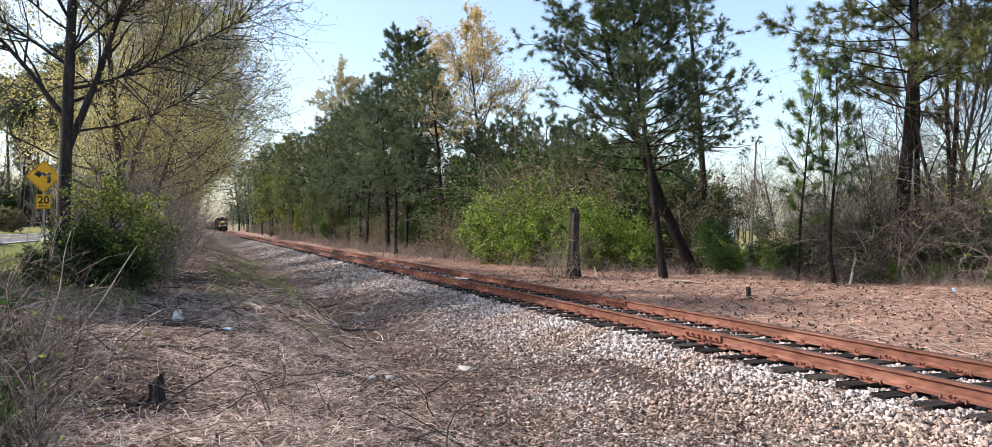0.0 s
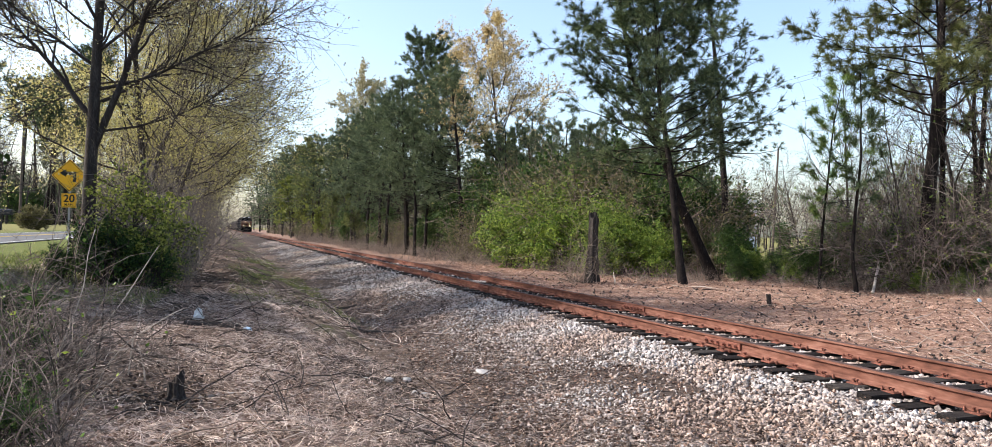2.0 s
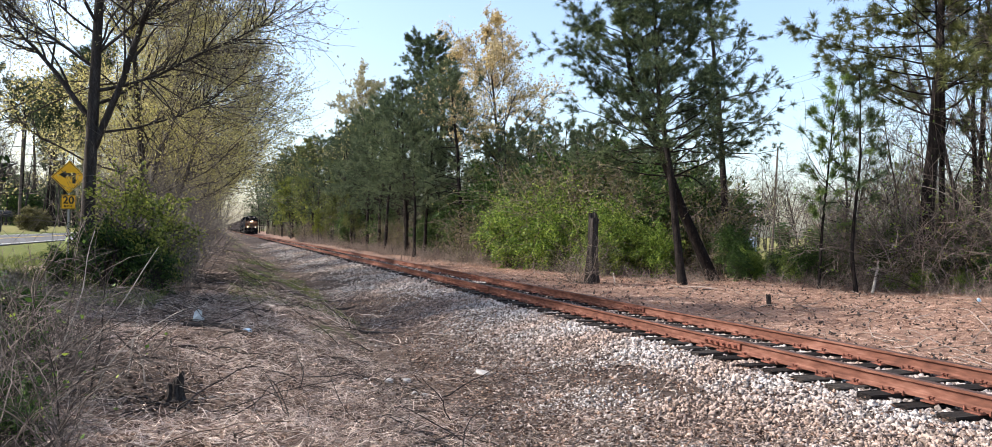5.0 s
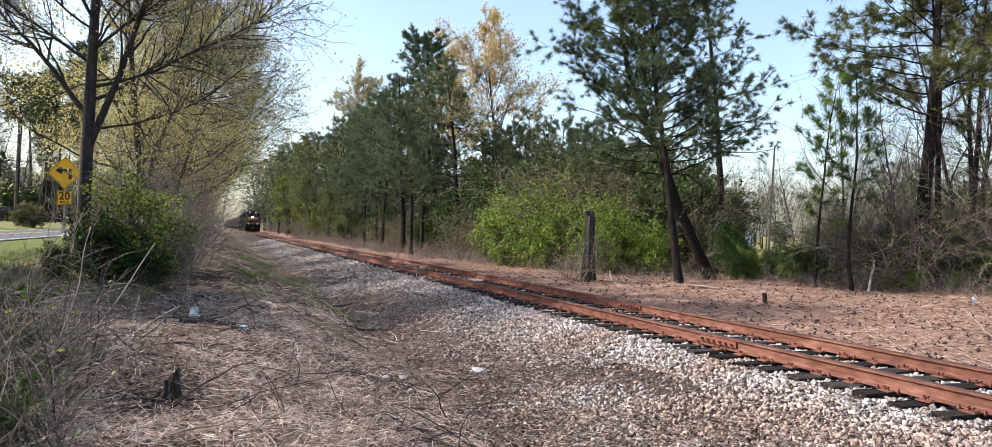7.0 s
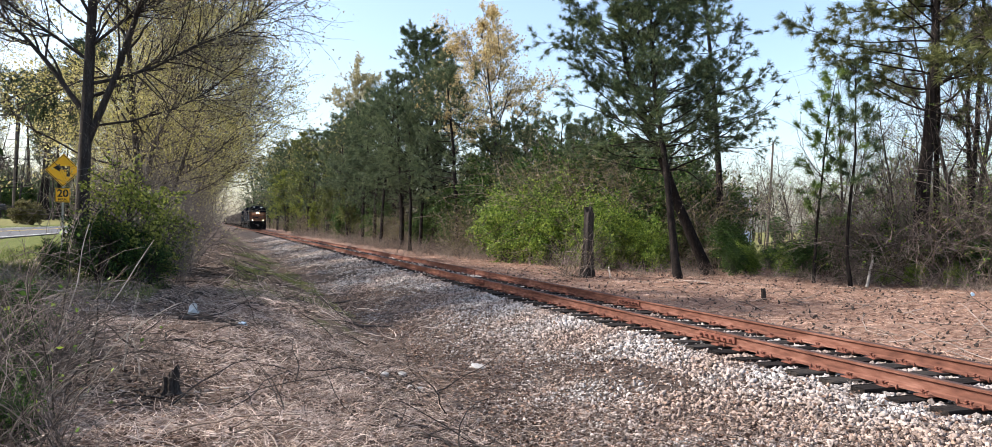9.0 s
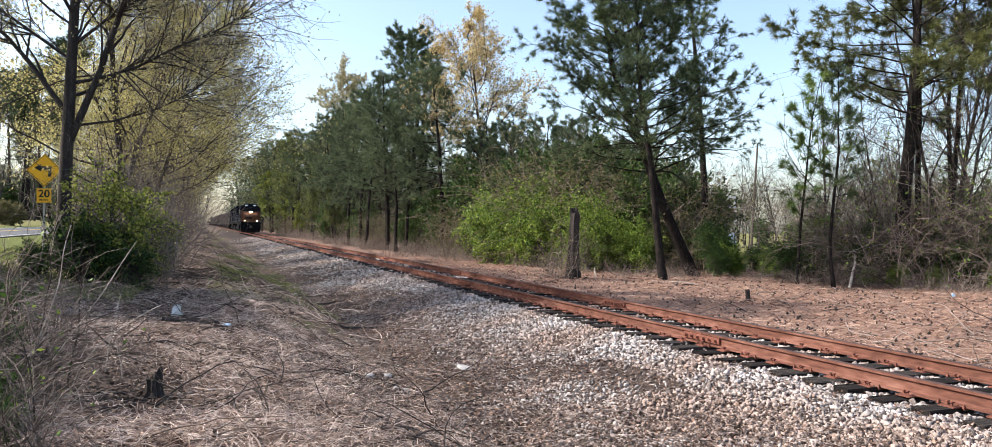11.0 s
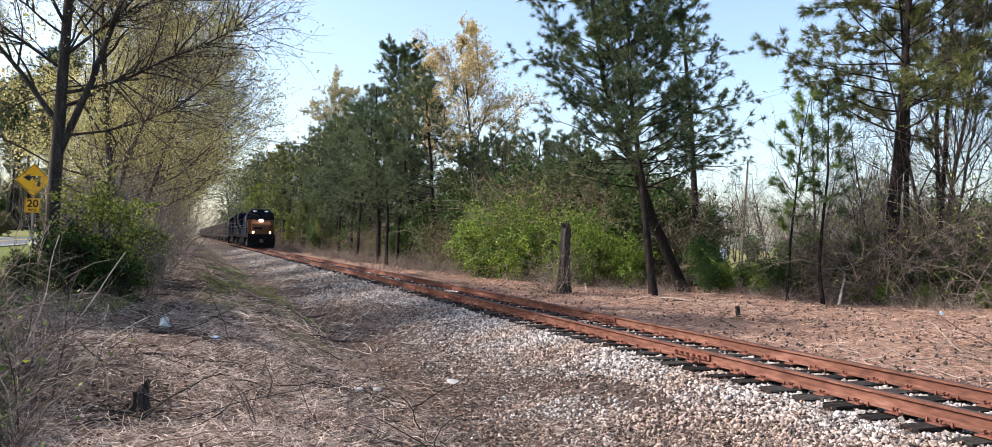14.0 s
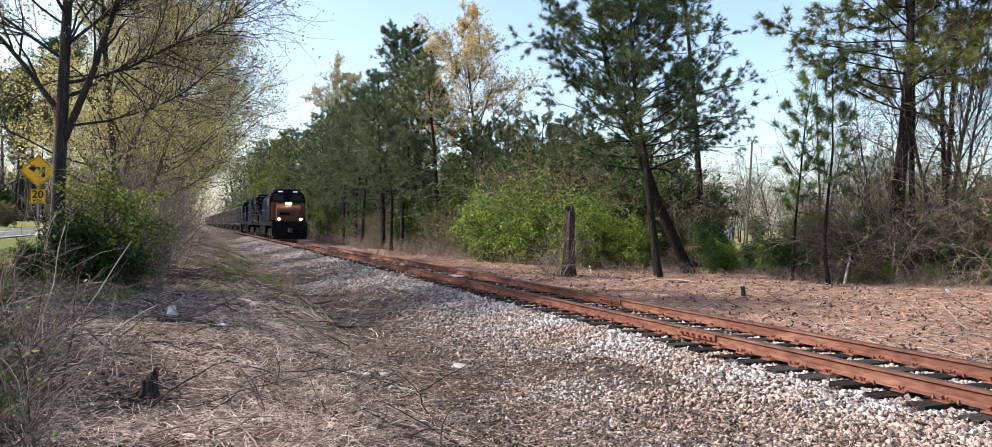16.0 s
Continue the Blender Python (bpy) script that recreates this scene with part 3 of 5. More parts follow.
def build_litter():
    rng = np.random.default_rng(12)
    def lay(name, n, x0, x1, y0, y1, length, width, rise, material, label, category, keep=None, power=1.4):
        x = rng.uniform(x0, x1, n)
        y = y0 + (y1 - y0) * rng.uniform(0, 1, n) ** power
        if keep is not None:
            k = keep(x, y)
            x, y = x[k], y[k]
        m = len(x)
        root = np.stack([x, y, ground_z(x, y) + rng.uniform(0, 0.03, m)], -1)
        way = np.stack([rng.normal(size=m), rng.normal(size=m), np.abs(rng.normal(size=m)) * rise], -1)
        part(name, blades(name, root, way, rng.uniform(*length, m), rng.uniform(*width, m), rng, 0.25), material)
        tagged(bpy.data.objects[name], label, category, kind="stuff")
    clump = lambda x, y: (np.sin(x * 1.9 + 0.7 * np.sin(y * 0.8)) + np.sin(y * 1.3 + x) + rng.normal(size=len(x)) * 0.8) > -0.5
    lay("dry_grass", 150000, -5.0, 3.0, 3.5, 24.0, (0.06, 0.34), (0.003, 0.008), 0.3, STRAW, "flattened dry tan grass and stems on the bank", "dry grass", lambda x, y: clump(x, y) & (np.hypot((x + 0.42) / 0.5, (y - 8.15) / 0.6) > 1), 1.9)
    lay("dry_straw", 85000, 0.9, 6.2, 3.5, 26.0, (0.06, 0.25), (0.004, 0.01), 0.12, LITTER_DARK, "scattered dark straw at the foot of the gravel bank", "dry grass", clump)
    lay("pine_litter", 90000, 10.2, 30.0, 5.0, 48.0, (0.10, 0.32), (0.005, 0.014), 0.2, NEEDLE_LITTER, "reddish brown pine needle litter on the ground", "pine litter", None, 1.2)
    lay("trodden_straw", 24000, -5.0, 4.0, 3.6, -7.0, (0.12, 0.5), (0.005, 0.012), 0.3, STRAW, "trodden dry straw on the bank", "dry grass", None, 1.2)
    lay("needle_litter", 20000, 10.2, 24.0, 5.2, -8.0, (0.12, 0.35), (0.006, 0.016), 0.2, NEEDLE_LITTER, "brown pine needles beside the track", "pine litter", None, 1.2)
    lay("grass_patch", 14000, 0.2, 3.4, 17.0, 60.0, (0.06, 0.2), (0.008, 0.02), 1.2, GRASS, "short green grass patches in the ditch", "grass",
        lambda x, y: np.sin(x * 2.1 + y * 0.35) + np.sin(y * 0.55 + 2) + rng.normal(size=len(x)) * 0.3 > 0.75)
    def leaves(name, n, x0, x1, y0, y1, size, material, label, keep=None):
        x, y = rng.uniform(x0, x1, n), y0 + (y1 - y0) * rng.uniform(0, 1, n) ** 1.6
        if keep is not None:
            k = keep(x, y)
            x, y = x[k], y[k]
        at = np.stack([x, y, ground_z(x, y) + rng.uniform(0.006, 0.035, len(x))], -1)
        part(name, leaf_cloud(name, at, size, rng, 0.75), material)
        tagged(bpy.data.objects[name], label, "leaf litter", kind="stuff")
    leaves("dead_leaves", 58000, -4.0, 6.0, 3.6, 26.0, 0.05, DEAD_LEAF, "curled reddish brown dead leaves over the bank", clump)
    # Patches of darkened leaves stand in for shadow on the ditch floor.
    leaves("shade_leaves", 26000, -3.0, 3.6, 8.0, 30.0, 0.055, SHADE_LEAF, "dead leaves darkened as shade in the ditch", lambda x, y: np.sin(x * 1.3 + y * 0.5) + np.sin(y * 0.7 - x * 0.8 + 1) + rng.normal(size=len(x)) * 0.4 > 0.1)
    leaves("bank_leaves", 16000, 3.4, 7.2, 3.6, 30.0, 0.05, DEAD_LEAF, "brown leaves caught between the ballast stones")
    lay("ditch_grass", 13000, 0.6, 3.4, 20.0, 46.0, (0.06, 0.22), (0.008, 0.018), 1.2, GRASS, "yellow green grass along the foot of the bank", "grass",
        lambda x, y: np.sin(y * 0.42 + 1.0) + np.sin(x * 2.7 + y * 0.2) + rng.normal(size=len(x)) * 0.4 > 0.2, 1.3)
    lay("verge_grass", 14000, -6.0, -1.2, 16.0, 50.0, (0.1, 0.35), (0.01, 0.022), 1.4, GRASS, "green grass on the road verge", "grass", None, 1.2)


build_litter()


# ---------------------------------------------------------------- plants
def unit(v):
    return v / (np.linalg.norm(v) + 1e-9)


def stem(rng, p, d, length, r0, r1, n=6, wobble=0.12, lift=0.0):
    """A crooked polyline that starts along d and is bent up (or down) by lift."""
    pts, d = [np.array(p, float)], unit(np.array(d, float))
    for _ in range(n):
        d = unit(d + rng.normal(size=3) * wobble + np.array([0, 0, lift]))
        pts.append(pts[-1] + d * length / n)
    return np.array(pts), np.linspace(r0, r1, n + 1)


def along(path, t):
    pts, rad = path
    i = min(int(t * (len(pts) - 1)), len(pts) - 2)
    f = t * (len(pts) - 1) - i
    return pts[i] * (1 - f) + pts[i + 1] * f, unit(pts[i + 1] - pts[i]), rad[i] * (1 - f) + rad[i + 1] * f


def off(rng, d, angle):
    """A direction at that angle from d, turned about it at random."""
    s = unit(np.cross(d, rng.normal(size=3)))
    return d * math.cos(angle) + s * math.sin(angle)


def broadleaf(name, label, seed, height, radius, limbs, leaves, leaf_size, leaf_mat, lean=(0, 0), first=0.25, spread=0.55, forks=7, twigs=6,
              twig_mat=None, category="tree", group="", reach=0.42, twig_r=0.006, limb_r=0.5, lift=0.035, wobble=0.05, guides=()):
    """A tree with trunk, limbs, branches, fine twigs and sparse leaves."""
    rng = np.random.default_rng(seed)
    tree = thing(name, label, category, group)
    trunk = stem(rng, (0, 0, -0.2), (lean[0], lean[1], 1), height, radius, radius * 0.12, 14, wobble, 0.03)
    trunk[1][0] *= 1.35
    big, mid, fine, tips = [trunk], [], [], []
    for k in range(limbs + len(guides)):
        if k < limbs:
            t = first + (0.97 - first) * (k + rng.uniform(0, 0.6)) / limbs
            p, d, r = along(trunk, t)
            ln = height * reach * (1.15 - t * 0.8) * rng.uniform(0.7, 1.2)
            limb = stem(rng, p, off(rng, d, rng.uniform(spread * 0.8, spread * 1.6)), ln, r * limb_r, max(r * 0.08, twig_r), 9, 0.13, lift)
        else:
            # a main limb of known height, direction, length and thickness
            t, d, ln, r, rise = guides[k - limbs]
            limb = stem(rng, along(trunk, t)[0], d, ln, r, 0.012, 12, 0.07, rise)
            ln = min(ln, 6.0)
        big.append(limb)
        for j in range(forks if k < limbs else forks * 2):
            tt = rng.uniform(0.2, 0.98)
            p2, d2, r2 = along(limb, tt)
            br = stem(rng, p2, off(rng, d2, rng.uniform(0.4, 1.0)), ln * rng.uniform(0.25, 0.5), max(r2 * 0.6, twig_r * 1.6), twig_r, 6, 0.16, 0.03)
            mid.append(br)
            for i in range(twigs):
                p3, d3, r3 = along(br, rng.uniform(0.15, 1))
                tw = stem(rng, p3, off(rng, d3, rng.uniform(0.3, 1.1)), ln * rng.uniform(0.10, 0.24), twig_r, twig_r * 0.5, 4, 0.2, 0.04)
                fine.append(tw)
                tips.extend(tw[0][1:])
    part("trunk", tubes("trunk", big, 8), BARK, tree)
    part("limb_work", tubes("limb_work", mid, 5), twig_mat or BARK, tree)
    part("twig_spray", tubes("twig_spray", fine, 3), twig_mat or TWIG, tree)
    if leaves:
        tips = np.array(tips)
        at = tips[rng.integers(len(tips), size=leaves)] + rng.normal(size=(leaves, 3)) * 0.09
        part("foliage", leaf_cloud("foliage", at, leaf_size, rng), leaf_mat, tree)
    return tree


def tufts(name, at, way, length, per, width, rng, droop=0.1):
    """Bunches of needles that fan out from points."""
    n = len(at)
    root = np.repeat(at, per, 0) - np.repeat(way, per, 0) * rng.uniform(0, 0.35, (n * per, 1)) * length
    d = np.repeat(way, per, 0) * 0.7 + rng.normal(size=(n * per, 3)) * 0.52
    d /= np.linalg.norm(d, axis=1)[:, None] + 1e-9
    side = np.cross(d, rng.normal(size=(n * per, 3)))
    side /= np.linalg.norm(side, axis=1)[:, None] + 1e-9
    ln = length * rng.uniform(0.7, 1.25, (n * per, 1))
    tip = root + d * ln - np.array([0, 0, 1.0]) * ln * droop
    v = np.stack([root - side * width / 2, root + side * width / 2, tip], 1)
    return mesh_np(name, v, np.arange(n * per * 3).reshape(-1, 3))


def pine(name, label, seed, height, radius, base, whorls, per_whorl, reach, tuft_count=5, needle=0.24, per=16, lean=(0, 0), width=0.02,
         material=None, straighten=0.02, top=0.35, bare=0, category="pine tree", group="", crook=0.035, side_bias=(0, 0), tip=0.14, rise=(0.05, 0.5)):
    """A pine with a bare trunk, whorled branches and bunches of needles."""
    rng = np.random.default_rng(seed)
    tree = thing(name, label, category, group)
    trunk = stem(rng, (0, 0, -0.2), (lean[0], lean[1], 1), height, radius, radius * tip, 16, crook, straighten)
    trunk[1][0] *= 1.25
    limbs, small, at, way = [], [], [], []
    for k in range(whorls):
        t = base + (0.985 - base) * (k + rng.uniform(-0.3, 0.3)) / whorls
        p, d, r = along(trunk, min(max(t, 0.05), 0.99))
        rel = (t - base) / (1 - base)
        ln0 = reach * (top + (1 - top) * math.sin(math.pi * min(1, 0.22 + 0.78 * (1 - rel)) * 0.62)) * (1 - 0.55 * rel ** 2)
        for j in range(per_whorl):
            a = 2 * math.pi * (j + rng.uniform(-0.35, 0.35)) / per_whorl + k * 1.3
            ln = ln0 * rng.uniform(0.55, 1.15)
            out = np.array([math.cos(a) + side_bias[0], math.sin(a) + side_bias[1], rng.uniform(*rise) + 0.4 * rel])
            limb = stem(rng, p, out, ln, max(r * 0.24, 0.012), 0.008, 7, 0.13, 0.05)
            limbs.append(limb)
            for i in range(tuft_count):
                tt = rng.uniform(0.35, 1.0)
                p2, d2, r2 = along(limb, tt)
                sub = stem(rng, p2, off(rng, d2, rng.uniform(0.2, 0.9)), ln * rng.uniform(0.12, 0.32), 0.011, 0.006, 3, 0.2, 0.07)
                small.append(sub)
                for q in (0.6, 1.0):
                    p3, d3, _ = along(sub, q * 0.99)
                    at.append(p3), way.append(d3)
            at.append(limb[0][-1]), way.append(unit(limb[0][-1] - limb[0][-2]))
    for k in range(bare):
        p, d, r = along(trunk, rng.uniform(0.25, base + 0.1))
        a = rng.uniform(0, 6.28)
        limb = stem(rng, p, (math.cos(a), math.sin(a), rng.uniform(-0.25, 0.2)), reach * rng.uniform(0.2, 0.6), 0.02, 0.005, 6, 0.16, -0.02)
        limbs.append(limb)
        for i in range(4):
            p2, d2, r2 = along(limb, rng.uniform(0.3, 1))
            small.append(stem(rng, p2, off(rng, d2, 0.8), reach * 0.14, 0.008, 0.004, 3, 0.2, 0))
    at.append(trunk[0][-1]), way.append(np.array([0, 0, 1.0]))
    part("trunk", tubes("trunk", [trunk], 10), PINE_BARK, tree)
    part("limb_work", tubes("limb_work", limbs, 5), PINE_BARK, tree)
    part("twig_spray", tubes("twig_spray", small, 3), PINE_BARK, tree)
    part("needle_foliage", tufts("needle_foliage", np.array(at), np.array(way), needle, per, width, rng), material or NEEDLES, tree)
    return tree


def leafy_bush(name, label, seed, size, clumps, per, leaf, material, stems=14, group="", category="bush", loose=1.0):
    """A shrub of crooked stems and arching leafy shoots; loose 0 keeps the shoots short, as in a clipped shrub."""
    rng = np.random.default_rng(seed)
    bush = thing(name, label, category, group)
    sx, sy, sz = size
    half = np.array([sx / 2, sy / 2, sz / 2])
    paths, pts, c = [], [], []
    for k in range(clumps):
        d = unit(rng.normal(size=3))
        start = d * rng.uniform(0.25, 0.85) * half * (1 - 0.15 * loose) + np.array([0, 0, sz * 0.46])
        start[2] = max(start[2], 0.12)
        out = unit(d * half + np.array([0, 0, 0.25 * sz * loose]) + rng.normal(size=3) * 0.2 * sz)
        ln = min(sx, sz) * (rng.uniform(0.16, 0.42) * loose + 0.12 * (1 - loose))
        shoot = stem(rng, start, out, ln, 0.009, 0.004, 6, 0.16, -0.13 * loose)
        paths.append(shoot)
        c.append(start)
        t = rng.uniform(0.05, 1.0, per) * (len(shoot[0]) - 1)
        i = np.minimum(t.astype(int), len(shoot[0]) - 2)
        at = shoot[0][i] + (shoot[0][i + 1] - shoot[0][i]) * (t - i)[:, None]
        pts.append(at + rng.normal(size=(per, 3)) * (0.035 + 0.03 * rng.uniform()) * min(sx, sz) * (1.15 - 0.12 * t[:, None]))
    for k in range(stems):
        goal = c[rng.integers(clumps)]
        p = np.array([rng.normal() * sx * 0.12, rng.normal() * sy * 0.12, -0.1])
        path = stem(rng, p, goal - p, np.linalg.norm(goal - p) * 1.05, 0.03, 0.008, 7, 0.1, 0.02)
        paths.append(path)
        for i in range(5):
            p2, d2, _ = along(path, rng.uniform(0.3, 1))
            paths.append(stem(rng, p2, off(rng, d2, 0.7), sz * 0.25, 0.01, 0.004, 4, 0.2, 0.03))
    part("stem_work", tubes("stem_work", paths, 4), BARK, bush)
    pts = np.concatenate(pts)
    pts[:, 2] = np.maximum(pts[:, 2], 0.03)
    part("foliage", leaf_cloud("foliage", pts, leaf, rng), material, bush)
    return bush


def brush(name, label, seed, size, stems, twigs, material=None, arch=-0.05, leaves=0, leaf=0.05, leaf_mat=None, r=0.012, group="", category="thicket"):
    """A thicket of bare arching stems and twigs."""
    rng = np.random.default_rng(seed)
    clump = thing(name, label, category, group)
    sx, sy, sz = size
    main, fine, tips = [], [], []
    for k in range(stems):
        p = (rng.uniform(-0.5, 0.5) * sx, rng.uniform(-0.5, 0.5) * sy, -0.1)
        ln = sz * rng.uniform(0.5, 1.25)
        path = stem(rng, p, (rng.normal() * 0.35, rng.normal() * 0.35, 1), ln, r * rng.uniform(0.6, 1.5), r * 0.3, 8, 0.15, arch)
        main.append(path)
        for i in range(twigs):
            p2, d2, _ = along(path, rng.uniform(0.15, 1))
            tw = stem(rng, p2, off(rng, d2, rng.uniform(0.4, 1.3)), ln * rng.uniform(0.12, 0.4), r * 0.45, r * 0.2, 5, 0.22, arch * 0.6)
            fine.append(tw)
            tips.extend(tw[0][1:])
    part("stem_work", tubes("stem_work", main, 4), material or TWIG, clump)
    part("twig_spray", tubes("twig_spray", fine, 3), material or TWIG, clump)
    if leaves:
        tips = np.array(tips)
        at = tips[rng.integers(len(tips), size=leaves)] + rng.normal(size=(leaves, 3)) * 0.05
        part("foliage", leaf_cloud("foliage", at, leaf, rng), leaf_mat, clump)
    return clump


def plant(ob, x, y, turn=0.0, scale=1.0, tilt=0.0, copy=True, sink=0.0):
    """Stands a plant, or a copy of it, on the ground."""
    m = pose(x, y, gz(x, y) - sink, 0, tilt, turn)
    if copy:
        ob = copy_thing(ob, m)
    else:
        ob.matrix_basis = m
    ob.scale = (scale, scale, scale)
    return ob


# ---------------------------------------------------------------- trees and shrubs along the line
def plant_right_side():
    R = random.Random(3)
    # the leaning pair of pines at the edge of the litter
    a = pine("leaning_pine", "dark pine with a slender leaning trunk", 21, 14.5, 0.19, 0.40, 16, 5, 3.9, 9, 0.30, 42, rise=(-0.1, 0.5), lean=(-0.15, 0.02), straighten=0.004, bare=7, width=0.022)
    plant(a, 18.5, 27.9, 0, copy=False)
    b = pine("leaning_pine", "thick dark pine leaning over the thicket", 22, 16.5, 0.29, 0.35, 18, 5, 5.2, 11, 0.30, 44, rise=(-0.15, 0.45), lean=(-0.46, -0.03), straighten=0.028, bare=8, width=0.022)
    plant(b, 22.3, 31.0, 0, copy=False)
    c = pine("tall_pine", "tall straight pine with a high open crown", 23, 20.0, 0.23, 0.34, 16, 4, 3.4, 7, 0.28, 34, rise=(-0.1, 0.45), bare=12, width=0.022)
    plant(c, 26.2, 35.4, 0, copy=False)
    # slender young pines
    d = pine("young_pine", "slender young pine with bright green tufts", 24, 9.0, 0.075, 0.36, 10, 3, 1.7, 3, 0.34, 34, lean=(-0.02, 0), material=NEEDLES_FRESH, width=0.02)
    plant(d, 23.6, 25.6, 0, copy=False)
    e = pine("young_pine", "slender crooked young pine with sparse tufts", 25, 9.2, 0.09, 0.42, 8, 3, 1.5, 3, 0.34, 34, lean=(-0.12, 0), width=0.02, crook=0.06)
    plant(e, 23.9, 23.9, 0, copy=False)
    # heavy pine over the tangle at the bend of the clearing
    f = pine("large_pine", "large pine with olive sunlit needles above a vine tangle", 26, 17.5, 0.34, 0.44, 13, 4, 5.4, 12, 0.38, 50, rise=(-0.25, 0.3), bare=6, material=NEEDLES_OLIVE, width=0.026)
    plant(f, 28.0, 24.4, 0, copy=False)
    f2 = pine("slender_pine", "slender dark pine trunk with a high thin crown in the tangle", 28, 17.0, 0.15, 0.62, 8, 4, 3.0, 8, 0.34, 36, bare=26, material=NEEDLES_OLIVE, width=0.024, group="slender pines")
    for i, (x, y, t, s) in enumerate(((29.5, 24.6, 0, 1.0), (30.9, 24.5, 110, 1.05), (31.4, 24.6, 230, 0.95), (31.6, 21.9, 50, 0.9))):
        plant(f2, x, y, t, s, copy=(i > 0))
    g = broadleaf("bare_tree", "thin bare tree with many upright stems", 27, 13, 0.12, 14, 320, 0.07, BUDS, first=0.3, spread=0.5, forks=8, twigs=7, group="bare trees")
    for x, y, t, s in ((29.4, 23.6, 0, 1.0), (30.2, 23.0, 90, 1.1), (31.6, 24.4, 200, 0.95), (30.5, 20.5, 150, 0.9), (33, 22, 60, 1.05), (28.5, 29.5, 250, 0.8), (34.5, 26, 310, 1.1), (29.5, 26.5, 20, 0.7), (27.5, 28, 200, 0.6)):
        plant(g, x, y, t, s, copy=(x != 29.4))
    # vine tangle
    t1 = brush("vine_tangle", "dense tangle of dry brown vines and bare stems", 31, (3.6, 3.0, 4.4), 44, 12, VINE, -0.11, 420, 0.10, LEAF_OLIVE, 0.019, group="vine tangles")
    for i, (x, y, t, s) in enumerate(((28.2, 24.9, 0, 1.0), (27.0, 26.2, 120, 0.8), (29.2, 22.6, 200, 0.95), (30.2, 20.2, 70, 0.9), (31.8, 21.8, 30, 1.1), (30.5, 25.5, 160, 1.1), (32.5, 18.8, 250, 1.0), (26.4, 27.8, 300, 0.62), (25.8, 25.0, 200, 0.5), (28.5, 24.6, 70, 1.1), (27.2, 25.4, 260, 0.9), (33, 25, 10, 1.3), (35, 22, 130, 1.3), (31, 29, 210, 1.2), (33.5, 30, 80, 1.2), (36, 27, 40, 1.4), (28.8, 27.5, 330, 0.9), (38, 32, 130, 1.4), (34, 19.5, 60, 1.2), (36, 35, 20, 1.2))):
        plant(t1, x, y, t, s, copy=(i > 0))
    t2 = brush("hanging_vines", "tall curtain of bare vines and thin stems", 33, (3.4, 3.0, 7.0), 40, 16, DEAD_WEED, -0.035, 1200, 0.11, LEAF_BRIGHT, 0.017, group="hanging vines")
    for i, (x, y, t, s) in enumerate(((28.3, 24.7, 0, 1.0), (29.6, 23.2, 90, 1.0), (31.2, 21.8, 200, 0.95), (26.6, 26.6, 300, 0.6))):
        plant(t2, x, y, t, s, copy=(i > 0))
    # twiggy edge brush and tan grass at the foot of the trees
    low = brush("edge_brush", "low tan brush and dead weeds at the wood's edge", 32, (2.6, 1.6, 0.9), 60, 6, VINE, -0.08, 0, r=0.006, group="edge brush")
    k = 0
    for i in range(86):
        y = 11 + i * 0.95 + R.uniform(-0.5, 0.5)
        x = float(np.interp(y, (10, 20, 26, 31, 45, 60, 90), (28.5, 26.6, 24.0, 18.2, 15.6, 14.0, 13.4))) + R.uniform(-0.2, 2.2)
        plant(low, x, y, R.uniform(0, 360), R.uniform(0.6, 1.35), copy=(k > 0))
        k += 1
    for i in range(40):
        y = 46 + i * 2.6
        plant(low, R.uniform(12.6, 15.5), y, R.uniform(0, 360), R.uniform(0.9, 2.0))
    # green thicket between the pines
    g1 = leafy_bush("green_thicket", "bright green leafy thicket at the wood's edge", 41, (4.2, 3.4, 4.2), 150, 85, 0.13, LEAF_BRIGHT, 26, group="green thickets")
    for i, (x, y, t, s) in enumerate(((16.8, 43.5, 0, 1.05), (17.6, 38.6, 100, 0.95), (18.9, 35.2, 200, 0.8), (20.6, 33.8, 290, 0.66), (18.6, 41.4, 50, 1.25), (19.3, 37.4, 20, 1.0), (17.4, 41.0, 150, 1.05), (20.0, 36.0, 260, 0.9), (18.0, 46.4, 80, 1.2))):
        plant(g1, x, y, t, s, copy=(i > 0))
    g2 = leafy_bush("dark_thicket", "dark evergreen thicket in the shade of the pines", 42, (4.5, 4.0, 5.4), 105, 75, 0.17, LEAF_DARK, 24, group="dark thickets")
    for i, (x, y, t, s) in enumerate(((19.4, 46.0, 0, 1.25), (21.6, 43.0, 90, 1.5), (23.2, 39.5, 140, 1.35), (22.8, 36.5, 30, 1.05), (26, 41, 250, 1.3), (25.7, 38.5, 10, 1.15), (27.8, 37.6, 80, 0.95), (24.4, 36.0, 190, 0.8), (24.0, 38.5, 200, 0.95), (18.2, 50.5, 300, 1.15), (25.0, 34.0, 30, 0.5), (26.9, 31.4, 130, 0.3), (24.0, 31.8, 250, 0.52), (16.2, 62, 40, 0.7), (16.0, 80, 80, 0.9), (15.6, 98, 10, 1.0))):
        plant(g2, x, y, t, s, copy=(i > 0))
    g3 = brush("olive_thicket", "tall olive brown vine-hung thicket", 43, (4.6, 3.6, 6.2), 60, 18, VINE, -0.06, 7000, 0.11, LEAF_OLIVE, 0.018, group="olive thickets")
    for i, (x, y, t, s) in enumerate(((21.4, 39.8, 0, 1.0), (22.8, 37.2, 120, 0.95), (23.8, 34.6, 220, 0.7), (19.4, 48.5, 300, 0.9), (20.4, 41.4, 60, 1.05), (21.9, 43.0, 170, 1.2), (15.9, 50, 80, 0.5))):
        plant(g3, x, y, t, s, copy=(i > 0))
